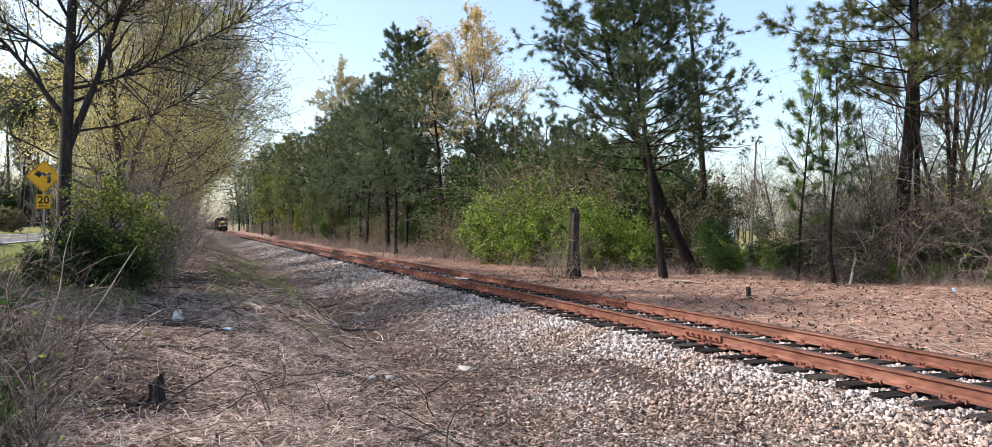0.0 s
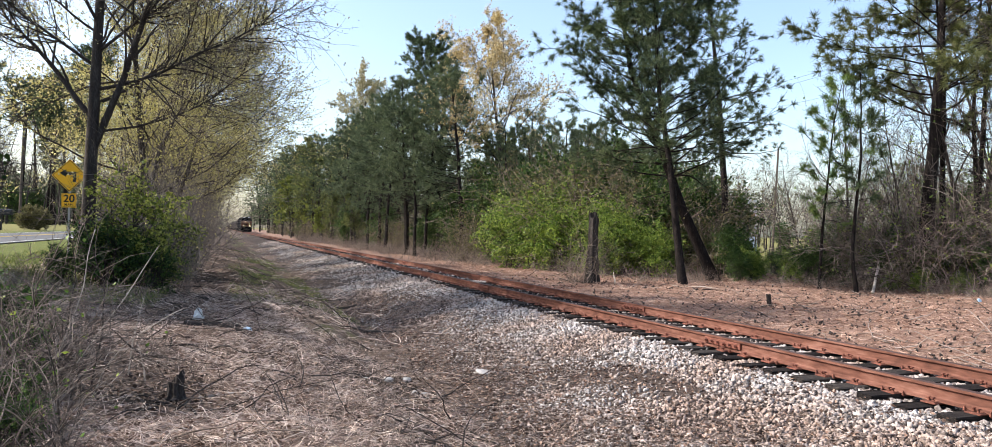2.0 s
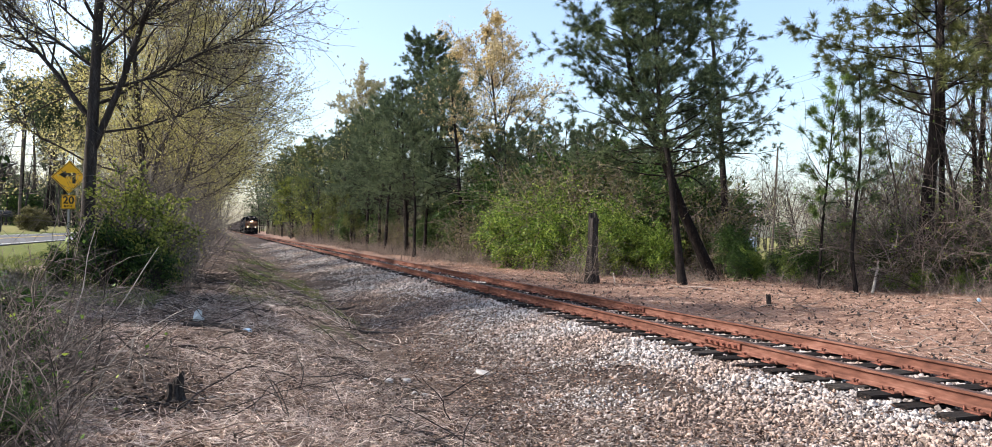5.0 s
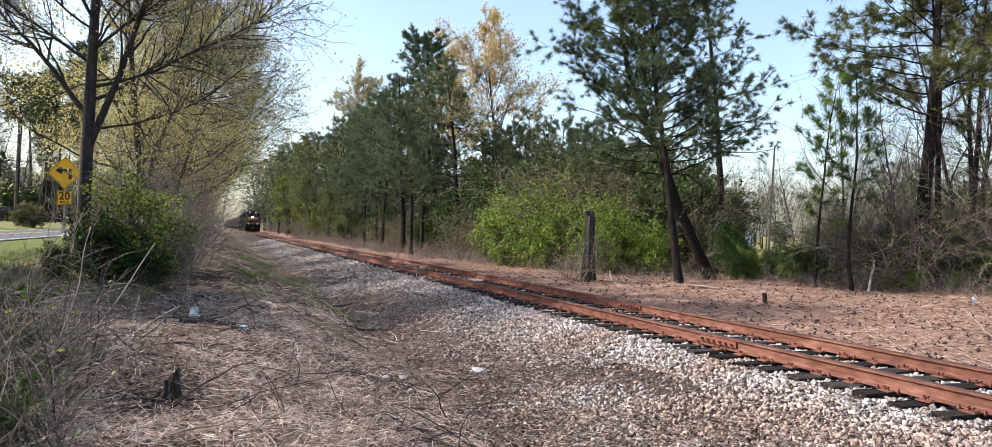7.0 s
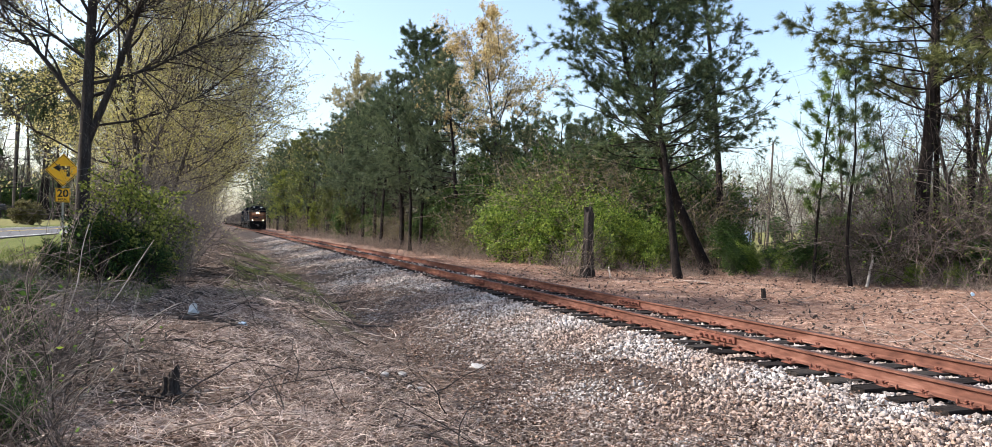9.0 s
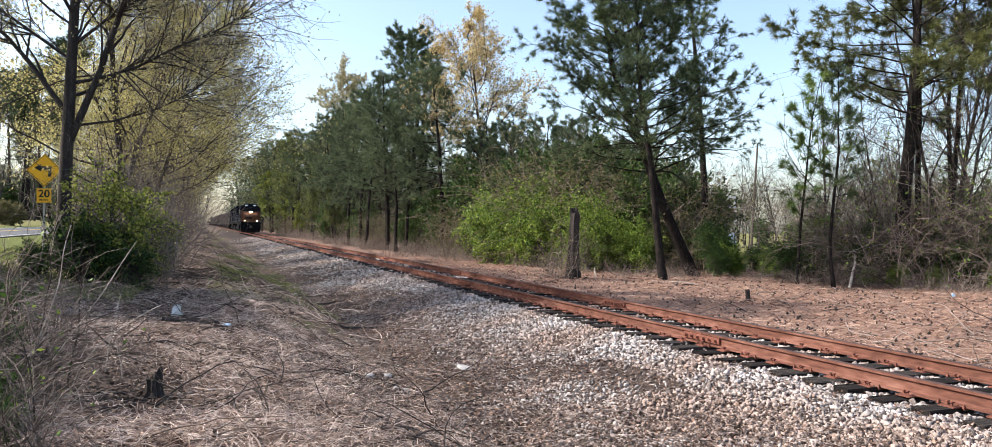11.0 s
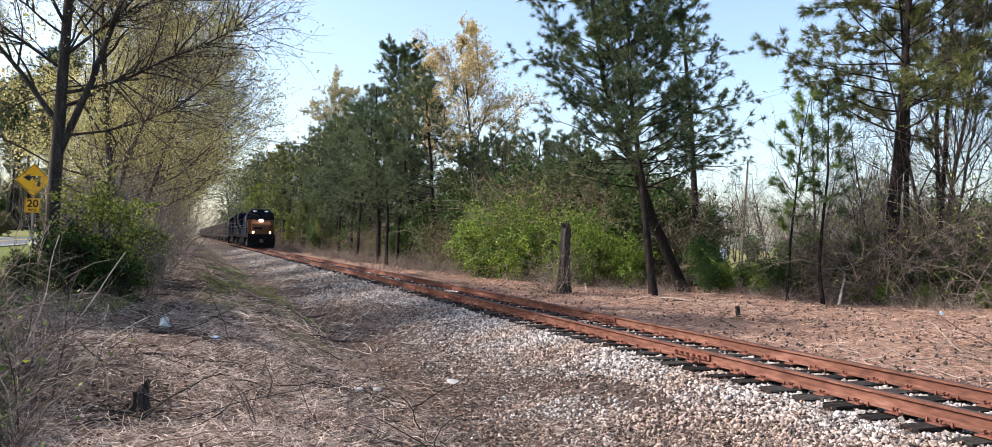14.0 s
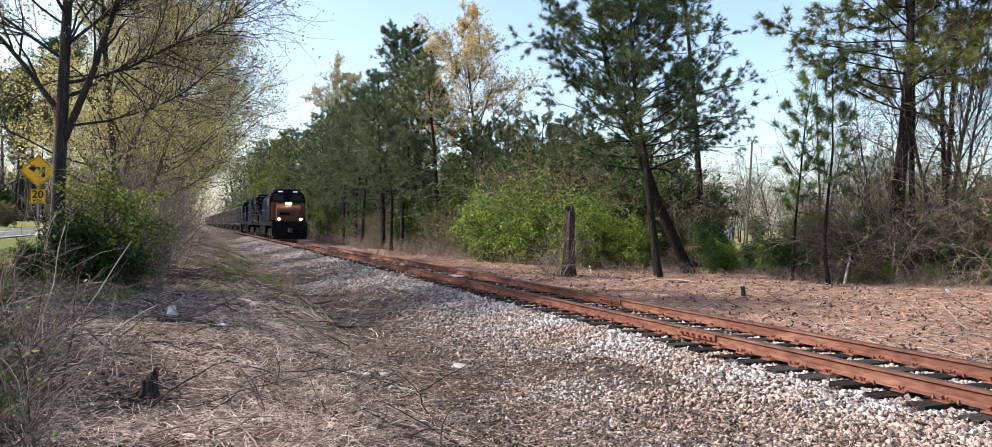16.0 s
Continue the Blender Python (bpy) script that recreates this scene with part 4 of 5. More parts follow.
    for x, y, t, s in ((20.5, 46.5, 40, 1.5), (22.2, 44.5, 130, 1.55), (24.2, 42.0, 250, 1.5), (25.6, 45.0, 10, 1.6), (26.8, 41.0, 90, 1.35), (19.2, 51.0, 200, 1.4)):
        plant(g2, x, y, t, s)
    for x, y, t, s in ((22.6, 42.4, 140, 1.25), (24.6, 39.6, 260, 1.05), (20.4, 45.4, 80, 1.2)):
        plant(g3, x, y, t, s)
    for x, y, s in ((24.9, 28.6, 0.36), (25.9, 29.8, 0.36), (23.7, 30.0, 0.38), (27.2, 27.2, 0.3), (28.6, 28.6, 0.4), (30.5, 27.5, 0.4), (27, 23.6, 0.24), (27.8, 22.4, 0.22), (29.2, 20.8, 0.25), (26.2, 24.4, 0.2), (30.6, 18.4, 0.25), (28.8, 23.2, 0.3)):
        plant(g1, x, y, 777 * s, s)
    for x, y, s in ((24.5, 27.2, 0.34), (25.6, 26.4, 0.32), (26.7, 25.4, 0.34), (27.7, 24.0, 0.36), (28.9, 22.0, 0.4), (30.1, 20.5, 0.4), (31.3, 18.8, 0.42), (29.6, 23.6, 0.5), (31.0, 21.4, 0.5), (25.4, 27.4, 0.3), (26.4, 28.4, 0.36), (22.6, 29.6, 0.3), (29.5, 30.5, 0.6), (29.2, 24.4, 0.6), (30.6, 22.4, 0.62), (31.6, 20.0, 0.62), (27.9, 26.0, 0.5), (32.5, 29, 0.7), (35, 26, 0.9), (37, 30, 0.9), (38, 25, 1.0), (36, 21.5, 0.9), (40, 33, 1.0), (33, 33, 0.6), (42, 28, 1.1), (27.5, 33, 0.26), (29, 34.5, 0.26), (30.5, 33.5, 0.28), (31.5, 36, 0.28), (26, 30.2, 0.26), (28, 31.5, 0.25)):
        plant(g2, x, y, 777 * s, s)
    # pines that line the track into the distance
    near1 = pine("pine", "dark green pine with drooping limbs above a bare trunk", 51, 14.5, 0.2, 0.3, 17, 4, 4.2, 7, 0.34, 22, material=NEEDLES_ROW, width=0.03, bare=26, group="trackside pines", side_bias=(-0.45, 0), rise=(-0.25, 0.3))
    plant(near1, 16.4, 53.3, 0, 1.0, copy=False)
    near2 = pine("pine", "tall dark pine with a long bare trunk and dense crown", 57, 15.5, 0.19, 0.42, 12, 4, 3.9, 7, 0.36, 24, material=NEEDLES_ROW, width=0.034, bare=22, group="trackside pines", rise=(-0.2, 0.35))
    plant(near2, 15.0, 58.5, 0, 0.8, copy=False)
    for x, y, t, s in ((13.9, 57.3, 70, 0.74), (14.2, 61.5, 90, 0.86), (16.6, 60.5, 130, 0.95), (15.2, 66.0, 200, 1.0), (17.8, 65, 30, 1.12), (14.4, 71.0, 340, 0.92), (16.8, 72, 130, 1.08), (14.9, 77, 290, 1.0), (17.6, 80, 60, 1.15), (15.0, 84.0, 160, 1.05),
                       (16.6, 90, 40, 1.1), (14.9, 94, 120, 0.95), (17.4, 99, 240, 1.15), (15.6, 104, 220, 1.08), (17, 111, 10, 1.15)):
        plant(near1 if R.random() < 0.4 else near2, x, y, t, s)
    for x, y, t, s in ((21.0, 50.2, 10, 0.66), (22.8, 49.5, 120, 0.7), (24.4, 50.5, 220, 0.72), (19.6, 53.0, 300, 0.7), (26.2, 48.5, 60, 0.66)):
        plant(near1, x, y, t, s)
    p1 = pine("pine", "dark green pine with drooping lower limbs", 51, 14.5, 0.2, 0.2, 20, 4, 4.6, 6, 0.34, 16, material=NEEDLES_ROW, width=0.032, bare=12, group="trackside pines", side_bias=(-0.5, 0))
    plant(p1, 20.5, 121, 0, 1.1, copy=False)
    p2 = pine("pine", "dark green pine with a dense crown", 52, 14.0, 0.19, 0.24, 16, 4, 4.2, 7, 0.36, 18, material=NEEDLES_ROW, width=0.036, bare=8, group="trackside pines")
    plant(p2, 19.5, 112, 0, 1.1, copy=False)
    for x, y, t, s in ((15.8, 146, 140, 1.3), (17.5, 130, 40, 1.2), (18.5, 152, 70, 1.4), (16.0, 178, 270, 1.45), (15.9, 190, 30, 1.5), (16.2, 228, 70, 1.65), (16.2, 262, 150, 1.75),
                       (16.5, 300, 10, 1.9), (18, 340, 100, 2.0), (16.8, 280, 200, 1.8), (17, 390, 50, 2.1), (19, 215, 80, 1.6)):
        plant(p1 if R.random() < 0.45 else p2, x, y, t, s)
    p3 = pine("tall_pine", "very tall pine with a rounded high crown", 53, 23.0, 0.3, 0.68, 11, 6, 4.1, 12, 0.40, 22, width=0.045, group="tall pines", top=0.8, rise=(-0.15, 0.5))
    plant(p3, 20.4, 78, 0, 1.0, copy=False)
    y1 = broadleaf("gold_tree", "tall tree with golden yellow spring leaves", 54, 18.0, 0.24, 20, 20000, 0.15, BUDS_GOLD, first=0.42, spread=0.72, lift=0.035, forks=11, twigs=9, reach=0.43, twig_r=0.009, limb_r=0.45)
    plant(y1, 20.4, 56, 0, 1.0, copy=False)
    y2 = broadleaf("pale_tree", "tall tree with pale fresh spring buds", 55, 24, 0.28, 20, 20000, 0.22, BUDS_PALE, first=0.4, spread=0.6, lift=0.03, forks=10, twigs=8, reach=0.4, twig_r=0.012, limb_r=0.4, wobble=0.025, group="pale trees")
    plant(y2, 18.5, 116, 0, 1.02, copy=False)
    plant(y2, 22, 132, 140, 0.85)
    n1 = broadleaf("green_tree", "tree in fresh yellow green leaf", 56, 14.5, 0.2, 18, 14000, 0.24, LEAF_SPRING, first=0.12, spread=0.6, forks=7, twigs=6, reach=0.36, twig_r=0.01, group="green trees")
    for i, (x, y, t, s) in enumerate(((16.4, 124, 0, 1.15), (16.4, 137, 90, 1.2), (16.2, 156, 200, 1.25), (16.2, 168, 30, 1.35), (14.8, 91, 120, 0.42), (14.6, 109, 220, 0.5), (16.4, 205, 250, 1.5), (16.4, 245, 10, 1.55), (24, 66, 80, 0.8))):
        plant(n1, x, y, t, s, copy=(i > 0))
    n2 = broadleaf("fresh_tree", "trackside tree in bright lime green spring leaf", 58, 15, 0.18, 18, 15000, 0.26, LEAF_LIME, first=0.15, spread=0.6, forks=7, twigs=6, reach=0.3, twig_r=0.01, group="fresh trees")
    for i, (x, y, t, s) in enumerate(((14.4, 176, 0, 0.9), (14.2, 200, 120, 0.75), (14.8, 150, 240, 0.75), (14.0, 120, 40, 0.35))):
        plant(n2, x, y, t, s, copy=(i > 0))
    # the woods behind, with their undergrowth
    for i in range(70):
        y = R.uniform(62, 330)
        x = R.uniform(20, 20 + 0.2 * y)
        plant(R.choice((p1, p2, p2, g, n1)), x, y, R.uniform(0, 360), R.uniform(0.8, 1.1))
    for i in range(90):
        y = 48 + 170 * R.random() ** 1.5
        x = R.uniform(16.5, 24 + 0.25 * y)
        plant(R.choice((g2, g3, g2)), x, y, R.uniform(0, 360), R.uniform(0.45, 1.0))
    for i in range(56):
        y = 66 + i * 4.4
        plant(R.choice((g2, g3, g3, t1)), R.uniform(16.0, 20), y, R.uniform(0, 360), R.uniform(0.4, 0.75))
    for i in range(24):
        plant(p2, R.uniform(16, 60), R.uniform(520, 700), R.uniform(0, 360), R.uniform(1.0, 1.5))
    # beyond the field
    for i in range(90):
        a = R.uniform(0.60, 1.45)
        d = R.uniform(150, 260)
        plant(R.choice((g, g, g, p2)), d * math.sin(a), d * math.cos(a), R.uniform(0, 360), R.uniform(0.8, 1.3))
    for i in range(36):
        a = R.uniform(0.85, 1.2)
        d = R.uniform(45, 95)
        plant(g, d * math.sin(a), d * math.cos(a), R.uniform(0, 360), R.uniform(0.5, 0.85))
    for i in range(44):
        a = R.uniform(0.58, 0.95)
        d = R.uniform(105, 170)
        plant(R.choice((g, g, g, g2)), d * math.sin(a), d * math.cos(a), R.uniform(0, 360), R.uniform(0.6, 0.9))
    for i in range(18):
        a = R.uniform(0.62, 0.84)
        d = R.uniform(62, 100)
        plant(g, d * math.sin(a), d * math.cos(a), R.uniform(0, 360), R.uniform(0.5, 0.72))
    return p2, p3, g, low, g2


def plant_left_side(p2, p3, g, low, g2):
    R = random.Random(8)
    big = broadleaf("roadside_tree", "large roadside tree with spreading limbs and sparse buds", 74, 15.5, 0.195, 26, 30000, 0.07, BUDS_PALE, first=0.38, spread=0.72, forks=15, twigs=13, lean=(0.02, 0), reach=0.38, limb_r=0.28, wobble=0.014, lift=0.04,
                    guides=((0.225, (0.38, -0.1, 1), 9.0, 0.10, 0.012), (0.285, (-0.8, 0.25, 0.85), 5.0, 0.08, 0.03), (0.335, (1, -0.35, 0.24), 5.4, 0.05, 0.045), (0.40, (0.9, -0.3, 0.5), 4.4, 0.046, 0.04),
                            (0.375, (-1, 0.3, 0.6), 5.0, 0.045, 0.03), (0.31, (0.7, 0.7, 0.5), 5.0, 0.05, 0.03), (0.45, (-0.6, -0.6, 0.7), 5.0, 0.045, 0.03), (0.26, (1, 0.1, 0.45), 4.5, 0.036, 0.02)))
    plant(big, -3.42, 22.8, 0, copy=False)
    t1 = broadleaf("budding_tree", "trackside tree in yellow green spring bud", 62, 13.0, 0.14, 22, 28000, 0.08, BUDS, first=0.2, spread=0.86, lift=0.014, forks=12, twigs=9, lean=(0.10, 0), reach=0.47, limb_r=0.36, group="budding trees")
    t2 = broadleaf("budding_tree", "trackside tree in yellow green spring bud", 63, 11.5, 0.12, 22, 28000, 0.08, BUDS, first=0.2, spread=0.9, lift=0.014, forks=12, twigs=9, lean=(0.13, 0.02), reach=0.5, limb_r=0.36, group="budding trees")
    spots = [(-2.2, 29.6, 0), (-3.4, 32.5, 1), (-2.4, 35.5, 1), (-3.2, 40, 0), (-2.6, 45, 1), (-3.2, 51, 0), (-2.6, 57, 1), (-3.0, 64, 0), (-2.5, 72, 1), (-3, 80, 0), (-2.4, 90, 1),
             (-2.8, 100, 0), (-2.4, 112, 1), (-2.6, 126, 0), (-2.4, 142, 1), (-2.6, 160, 0), (-2.6, 184, 1), (-2.6, 214, 0), (-3, 255, 1)]
    for i, (x, y, k) in enumerate(spots):
        plant((t1, t2)[k], x - 0.2 - min(2.4, 0.035 * max(0, y - 34)), y, R.uniform(-50, 50), R.uniform(0.9, 1.08), copy=(i > 1))
    wall = brush("bare_thicket", "tall thicket of bare grey brown saplings", 64, (2.0, 2.6, 4.4), 40, 16, TWIG, 0.0, 300, 0.07, BUDS, 0.014, group="bare thickets")
    for i, (x, y, s) in enumerate(((-1.3, 20.8, 0.62), (-1.5, 23.5, 0.95), (-1.3, 26.5, 1.0), (-2.0, 29.5, 1.15), (-1.2, 32, 1.05), (-1.6, 36, 1.1), (-1.2, 40, 1.1), (-1.6, 45, 1.1), (-1.2, 50, 1.1), (-1.4, 56, 1.1), (-1.2, 64, 1.15), (-1.2, 74, 1.2), (-1.4, 86, 1.2), (-1.4, 100, 1.3), (-1.2, 118, 1.3), (-1.2, 140, 1.3))):
        plant(wall, x - (min(1.1, 0.45 + 0.02 * (y - 22)) if y > 22 else 0.1), y, R.uniform(0, 360), s * 0.95, copy=(i > 0))
    dark = leafy_bush("evergreen_bush", "dark evergreen bush under the roadside tree", 65, (2.4, 2.2, 2.4), 90, 44, 0.10, LEAF_DARK, 20, group="evergreen bushes")
    plant(dark, -2.35, 20.0, 0, 0.72, copy=False)
    plant(dark, -2.9, 21.6, 100, 0.75), plant(dark, -1.5, 19.6, 200, 0.5), plant(dark, -3.4, 19.6, 300, 0.4), plant(dark, -1.8, 26, 30, 0.8)
    lime = leafy_bush("lime_sapling", "sapling with fresh lime yellow leaves", 66, (2.4, 2.2, 3.6), 80, 50, 0.095, LEAF_LIME, 18, group="lime saplings")
    plant(lime, -1.95, 20.6, 0, 1.0, copy=False)
    plant(lime, -1.4, 25.2, 120, 0.75), plant(lime, -1.6, 20.6, 50, 0.5)
    # Unseen evergreens left of the view, added to cast shade over the bank.
    tall = leafy_bush("evergreen_tree", "small dense evergreen tree by the road, unseen, added to shade the bank", 69, (2.6, 3.4, 4.8), 230, 80, 0.11, LEAF_DARK, 22, loose=0.6, group="evergreen trees")
    plant(tall, -5.6, 16.6, 0, 1.25, copy=False)
    plant(tall, -6.9, 18.8, 0, 1.5), plant(tall, -7.6, 21.0, 120, 1.5), plant(tall, -8.2, 16.4, 60, 1.3), plant(tall, -5.2, 12.6, 200, 0.7)
    for x, y, s in ((-1.55, 7.0, 0.22), (-1.8, 8.2, 0.3), (-2.3, 10.4, 0.4), (-1.3, 5.9, 0.2)):
        plant(dark, x, y, 900 * s, s)
    # dead weeds in the foreground
    weeds = brush("dead_weeds", "dead brown weeds and vines with a few green leaves", 67, (0.9, 0.9, 1.5), 42, 9, DEAD_WEED, -0.10, 26, 0.055, LEAF_BRIGHT, 0.007, group="dead weeds")
    for i, (x, y, t, s) in enumerate(((-1.6, 7.6, 0, 1.0), (-1.4, 6.5, 90, 0.85), (-1.9, 8.6, 200, 1.05), (-2.3, 9.8, 20, 0.8), (-1.25, 5.6, 300, 0.75), (-2.5, 11.4, 100, 0.8), (-1.75, 7.9, 160, 1.1))):
        plant(weeds, x, y, t, s, copy=(i > 0))
    for i in range(12):
        plant(low, R.uniform(-4, -0.6), R.uniform(9, 18), R.uniform(0, 360), R.uniform(0.3, 0.55))
    # woods beyond the lawn
    for i in range(34):
        y = R.uniform(130, 210)
        plant(R.choice((p3, p3, p2, g)), -0.12 * y - R.uniform(4, 60), y, R.uniform(0, 360), R.uniform(0.7, 1.0))
    for i in range(46):
        y = R.uniform(125, 215)
        plant(R.choice((g2, g, g, p3)), -y * R.uniform(0.13, 0.34), y, R.uniform(0, 360), R.uniform(1.0, 1.5))
    for i in range(90):
        plant(R.choice((p2, p2, g2)), R.uniform(-75, -14), R.uniform(185, 260), R.uniform(0, 360), R.uniform(0.8, 1.1))
    hedge = leafy_bush("round_shrub", "rounded clipped olive green garden shrub on the lawn", 68, (3.0, 2.7, 2.1), 190, 90, 0.10, LEAF_OLIVE, loose=0.1)
    plant(hedge, -16.7, 82, 0, 1.15, copy=False)


P2, P3, BARE, LOW, DARK = plant_right_side()
plant_left_side(P2, P3, BARE, LOW, DARK)


# ---------------------------------------------------------------- train
def build_loco(name="locomotive"):
    loco = thing(name, "dark blue and gold freight locomotive with lit headlights", "locomotive", "locomotives")
    # origin on the rail top below the front coupler; the body runs along +y
    part("frame", box(3.0, 21.6, 0.35, (0, 11.2, 1.45), 0.03), LOCO_BLACK, loco)
    part("walkway", box(3.12, 21.2, 0.06, (0, 11.2, 1.66), 0.01), LOCO_BLACK, loco)
    part("fuel_tank", prism([(-1.4, 0.45), (-1.1, 0.3), (1.1, 0.3), (1.4, 0.45), (1.4, 1.28), (-1.4, 1.28)], 6.2, "Y", 0.04), LOCO_BLACK, loco, m=pose(0, 11.2, 0))
    # nose, gold, with sloping top
    nose = part("nose", prism([(0.85, 1.69), (2.6, 1.69), (2.6, 3.35), (2.05, 3.32), (1.0, 2.95), (0.85, 2.75)], 2.1, "X", 0.06), LOCO_GOLD, loco, "gold nose darkened as shade")
    part("nose_panel", box(2.96, 0.1, 1.2, (0, 1.55, 2.55), 0.03), LOCO_GOLD, loco, "gold front sheet")
    part("nose_door", box(0.62, 0.05, 1.05, (0.55, 0.83, 2.25), 0.02), LOCO_GOLD, nose)
    part("emblem", box(0.9, 0.02, 0.26, (-0.35, 0.838, 2.35), 0.004), LOCO_BLUE, nose, "dark blue plain emblem")
    cab = part("cab", prism([(-1.55, 1.69), (1.55, 1.69), (1.55, 3.75), (1.42, 4.15), (0.85, 4.55), (-0.85, 4.55), (-1.42, 4.15), (-1.55, 3.75)], 2.9, "Y", 0.05), LOCO_BLUE, loco, "dark blue cab", pose(0, 3.6, 0))
    part("cab_lower_front", box(2.9, 0.05, 1.55, (0, 2.12, 2.6), 0.02), LOCO_GOLD, loco, "gold lower cab front")
    for x, w in ((-0.8, 0.95), (0.8, 0.95)):
        part("windscreen", box(w, 0.04, 0.58, (x, -1.46, 3.78), 0.02), DARKGLASS, cab, "dark windscreen")
        part("window_frame", box(w + 0.1, 0.03, 0.68, (x, -1.45, 3.78), 0.02), LOCO_BLACK, cab)
        part("number_board", box(0.4, 0.05, 0.12, (x * 0.8, -1.47, 4.36), 0.02), NUMBOARD, cab, "white number board")
    for x in (-1.56, 1.56):
        for y in (-0.7, 0.6):
            part("side_window", box(0.03, 0.8, 0.62, (x, y, 3.4), 0.01), DARKGLASS, cab)
    part("cab_roof", box(2.3, 2.7, 0.14, (0, 0, 4.58), 0.05), LOCO_GREY, cab, "grey cab roof")
    for x, z, ob_name in ((-0.14, 3.27, "headlight"), (0.14, 3.27, "headlight")):
        h = part(ob_name, cyl(0.12, 0.08, axis="Y"), HEADLAMP, loco, "lit headlight", pose(x, 1.46, z))
    part("headlight_box", box(0.66, 0.3, 0.34, (0, 1.62, 3.27), 0.03), LOCO_BLACK, loco)
    for x in (-0.92, 0.92):
        d = part("ditch_light", cyl(0.115, 0.08, axis="Y"), DITCHLAMP, loco, "lit ditch light", pose(x, 0.22, 1.88))
        part("ditch_light_housing", cyl(0.15, 0.14, (0, 0.08, 0), "Y"), LOCO_BLACK, d)
    # pilot, steps, coupler
    part("pilot", prism([(-1.5, 0.35), (1.5, 0.35), (1.5, 1.6), (-1.5, 1.6)], 0.14, "Y", 0.03), LOCO_BLACK, loco, m=pose(0, 0.35, 0))
    part("snow_plough", prism([(-1.5, 0.12), (1.5, 0.12), (1.25, 0.75), (-1.25, 0.75)], 0.1, "Y", 0.02), LOCO_BLACK, loco, m=pose(0, 0.2, 0))
    part("coupler", box(0.34, 0.7, 0.4, (0, -0.05, 0.92), 0.06), WHEEL, loco)
    for x in (-1.36, 1.36):
        for k in range(4):
            part("step", box(0.36, 0.3, 0.05, (x, 0.6, 0.5 + k * 0.33), 0.01), LOCO_BLACK, loco)
    # hood behind the cab
    part("hood", prism([(-0.95, 1.69), (0.95, 1.69), (0.95, 3.9), (0.7, 4.25), (-0.7, 4.25), (-0.95, 3.9)], 12.2, "Y", 0.04), LOCO_BLUE, loco, "dark blue long hood", pose(0, 11.2, 0))
    for k in range(9):
        for x in (-0.965, 0.965):
            part("hood_door", box(0.03, 1.05, 1.7, (x, 6.1 + k * 1.25, 2.65), 0.01), LOCO_BLUE, loco)
    part("inverter_cabinet", box(2.6, 2.2, 2.0, (0, 6.2, 2.72), 0.05), LOCO_BLUE, loco)
    rad = part("radiator", prism([(-1.45, 3.0), (-0.95, 2.4), (0.95, 2.4), (1.45, 3.0), (1.55, 4.3), (1.3, 4.55), (-1.3, 4.55), (-1.55, 4.3)], 4.6, "Y", 0.04), LOCO_BLUE, loco, "flared radiator wings", pose(0, 19.0, 0))
    part("radiator_grille", box(3.16, 3.9, 0.7, (0, 0, 3.9), 0.02), LOCO_BLACK, rad)
    part("rear_hood", box(1.9, 4.6, 1.5, (0, 19.0, 2.4), 0.03), LOCO_BLUE, loco)
    part("exhaust", box(0.7, 1.0, 0.22, (0, 12.0, 4.33), 0.03), LOCO_BLACK, loco)
    part("roof_fan", cyl(0.7, 0.14, (0, 9.2, 4.3)), LOCO_GREY, loco)
    part("horn", box(0.5, 0.4, 0.16, (0.4, 5.6, 4.42), 0.03), LOCO_GREY, loco)
    # handrails
    def rail(path, r=0.02):
        part("handrail", tubes("handrail", [(np.array(path, float), np.full(len(path), r))], 6), LOCO_GREY, loco, "grey handrail")
    for x in (-1.5, 1.5):
        rail([(x, 5.4, 2.75), (x, 21.5, 2.75)])
        for y in np.arange(5.6, 21.5, 2.6):
            rail([(x, y, 1.66), (x, y, 2.75)])
        rail([(x, 0.45, 0.6), (x, 0.45, 2.6), (x * 0.2, 0.42, 2.62)])
        rail([(x * 0.2, 0.42, 1.66), (x * 0.2, 0.42, 2.62)])
        rail([(x, 1.3, 1.66), (x, 1.3, 2.6), (x, 0.45, 2.6)])
    # two three-axle bogies
    for y0 in (4.1, 18.3):
        bogie = part("bogie", box(2.5, 4.9, 0.35, (0, y0, 0.85), 0.06), LOCO_BLACK, loco)
        for x in (-1.12, 1.12):
            part("side_frame", prism([(-2.5, 0.62), (-2.2, 0.45), (2.2, 0.45), (2.5, 0.62), (2.4, 1.0), (-2.4, 1.0)], 0.2, "X", 0.03), LOCO_BLACK, bogie, m=pose(x, y0, 0))
        for dy in (-1.85, 0.0, 1.85):
            for x in (-0.75, 0.75):
                part("wheel", cyl(0.53, 0.13, (x, y0 + dy, 0.53), "X", 28, bevel=0.02), WHEEL, bogie)
            for x in (-1.26, 1.26):
                part("axle_box", box(0.16, 0.36, 0.36, (x, y0 + dy, 0.53), 0.04), LOCO_GREY, bogie)
    return loco


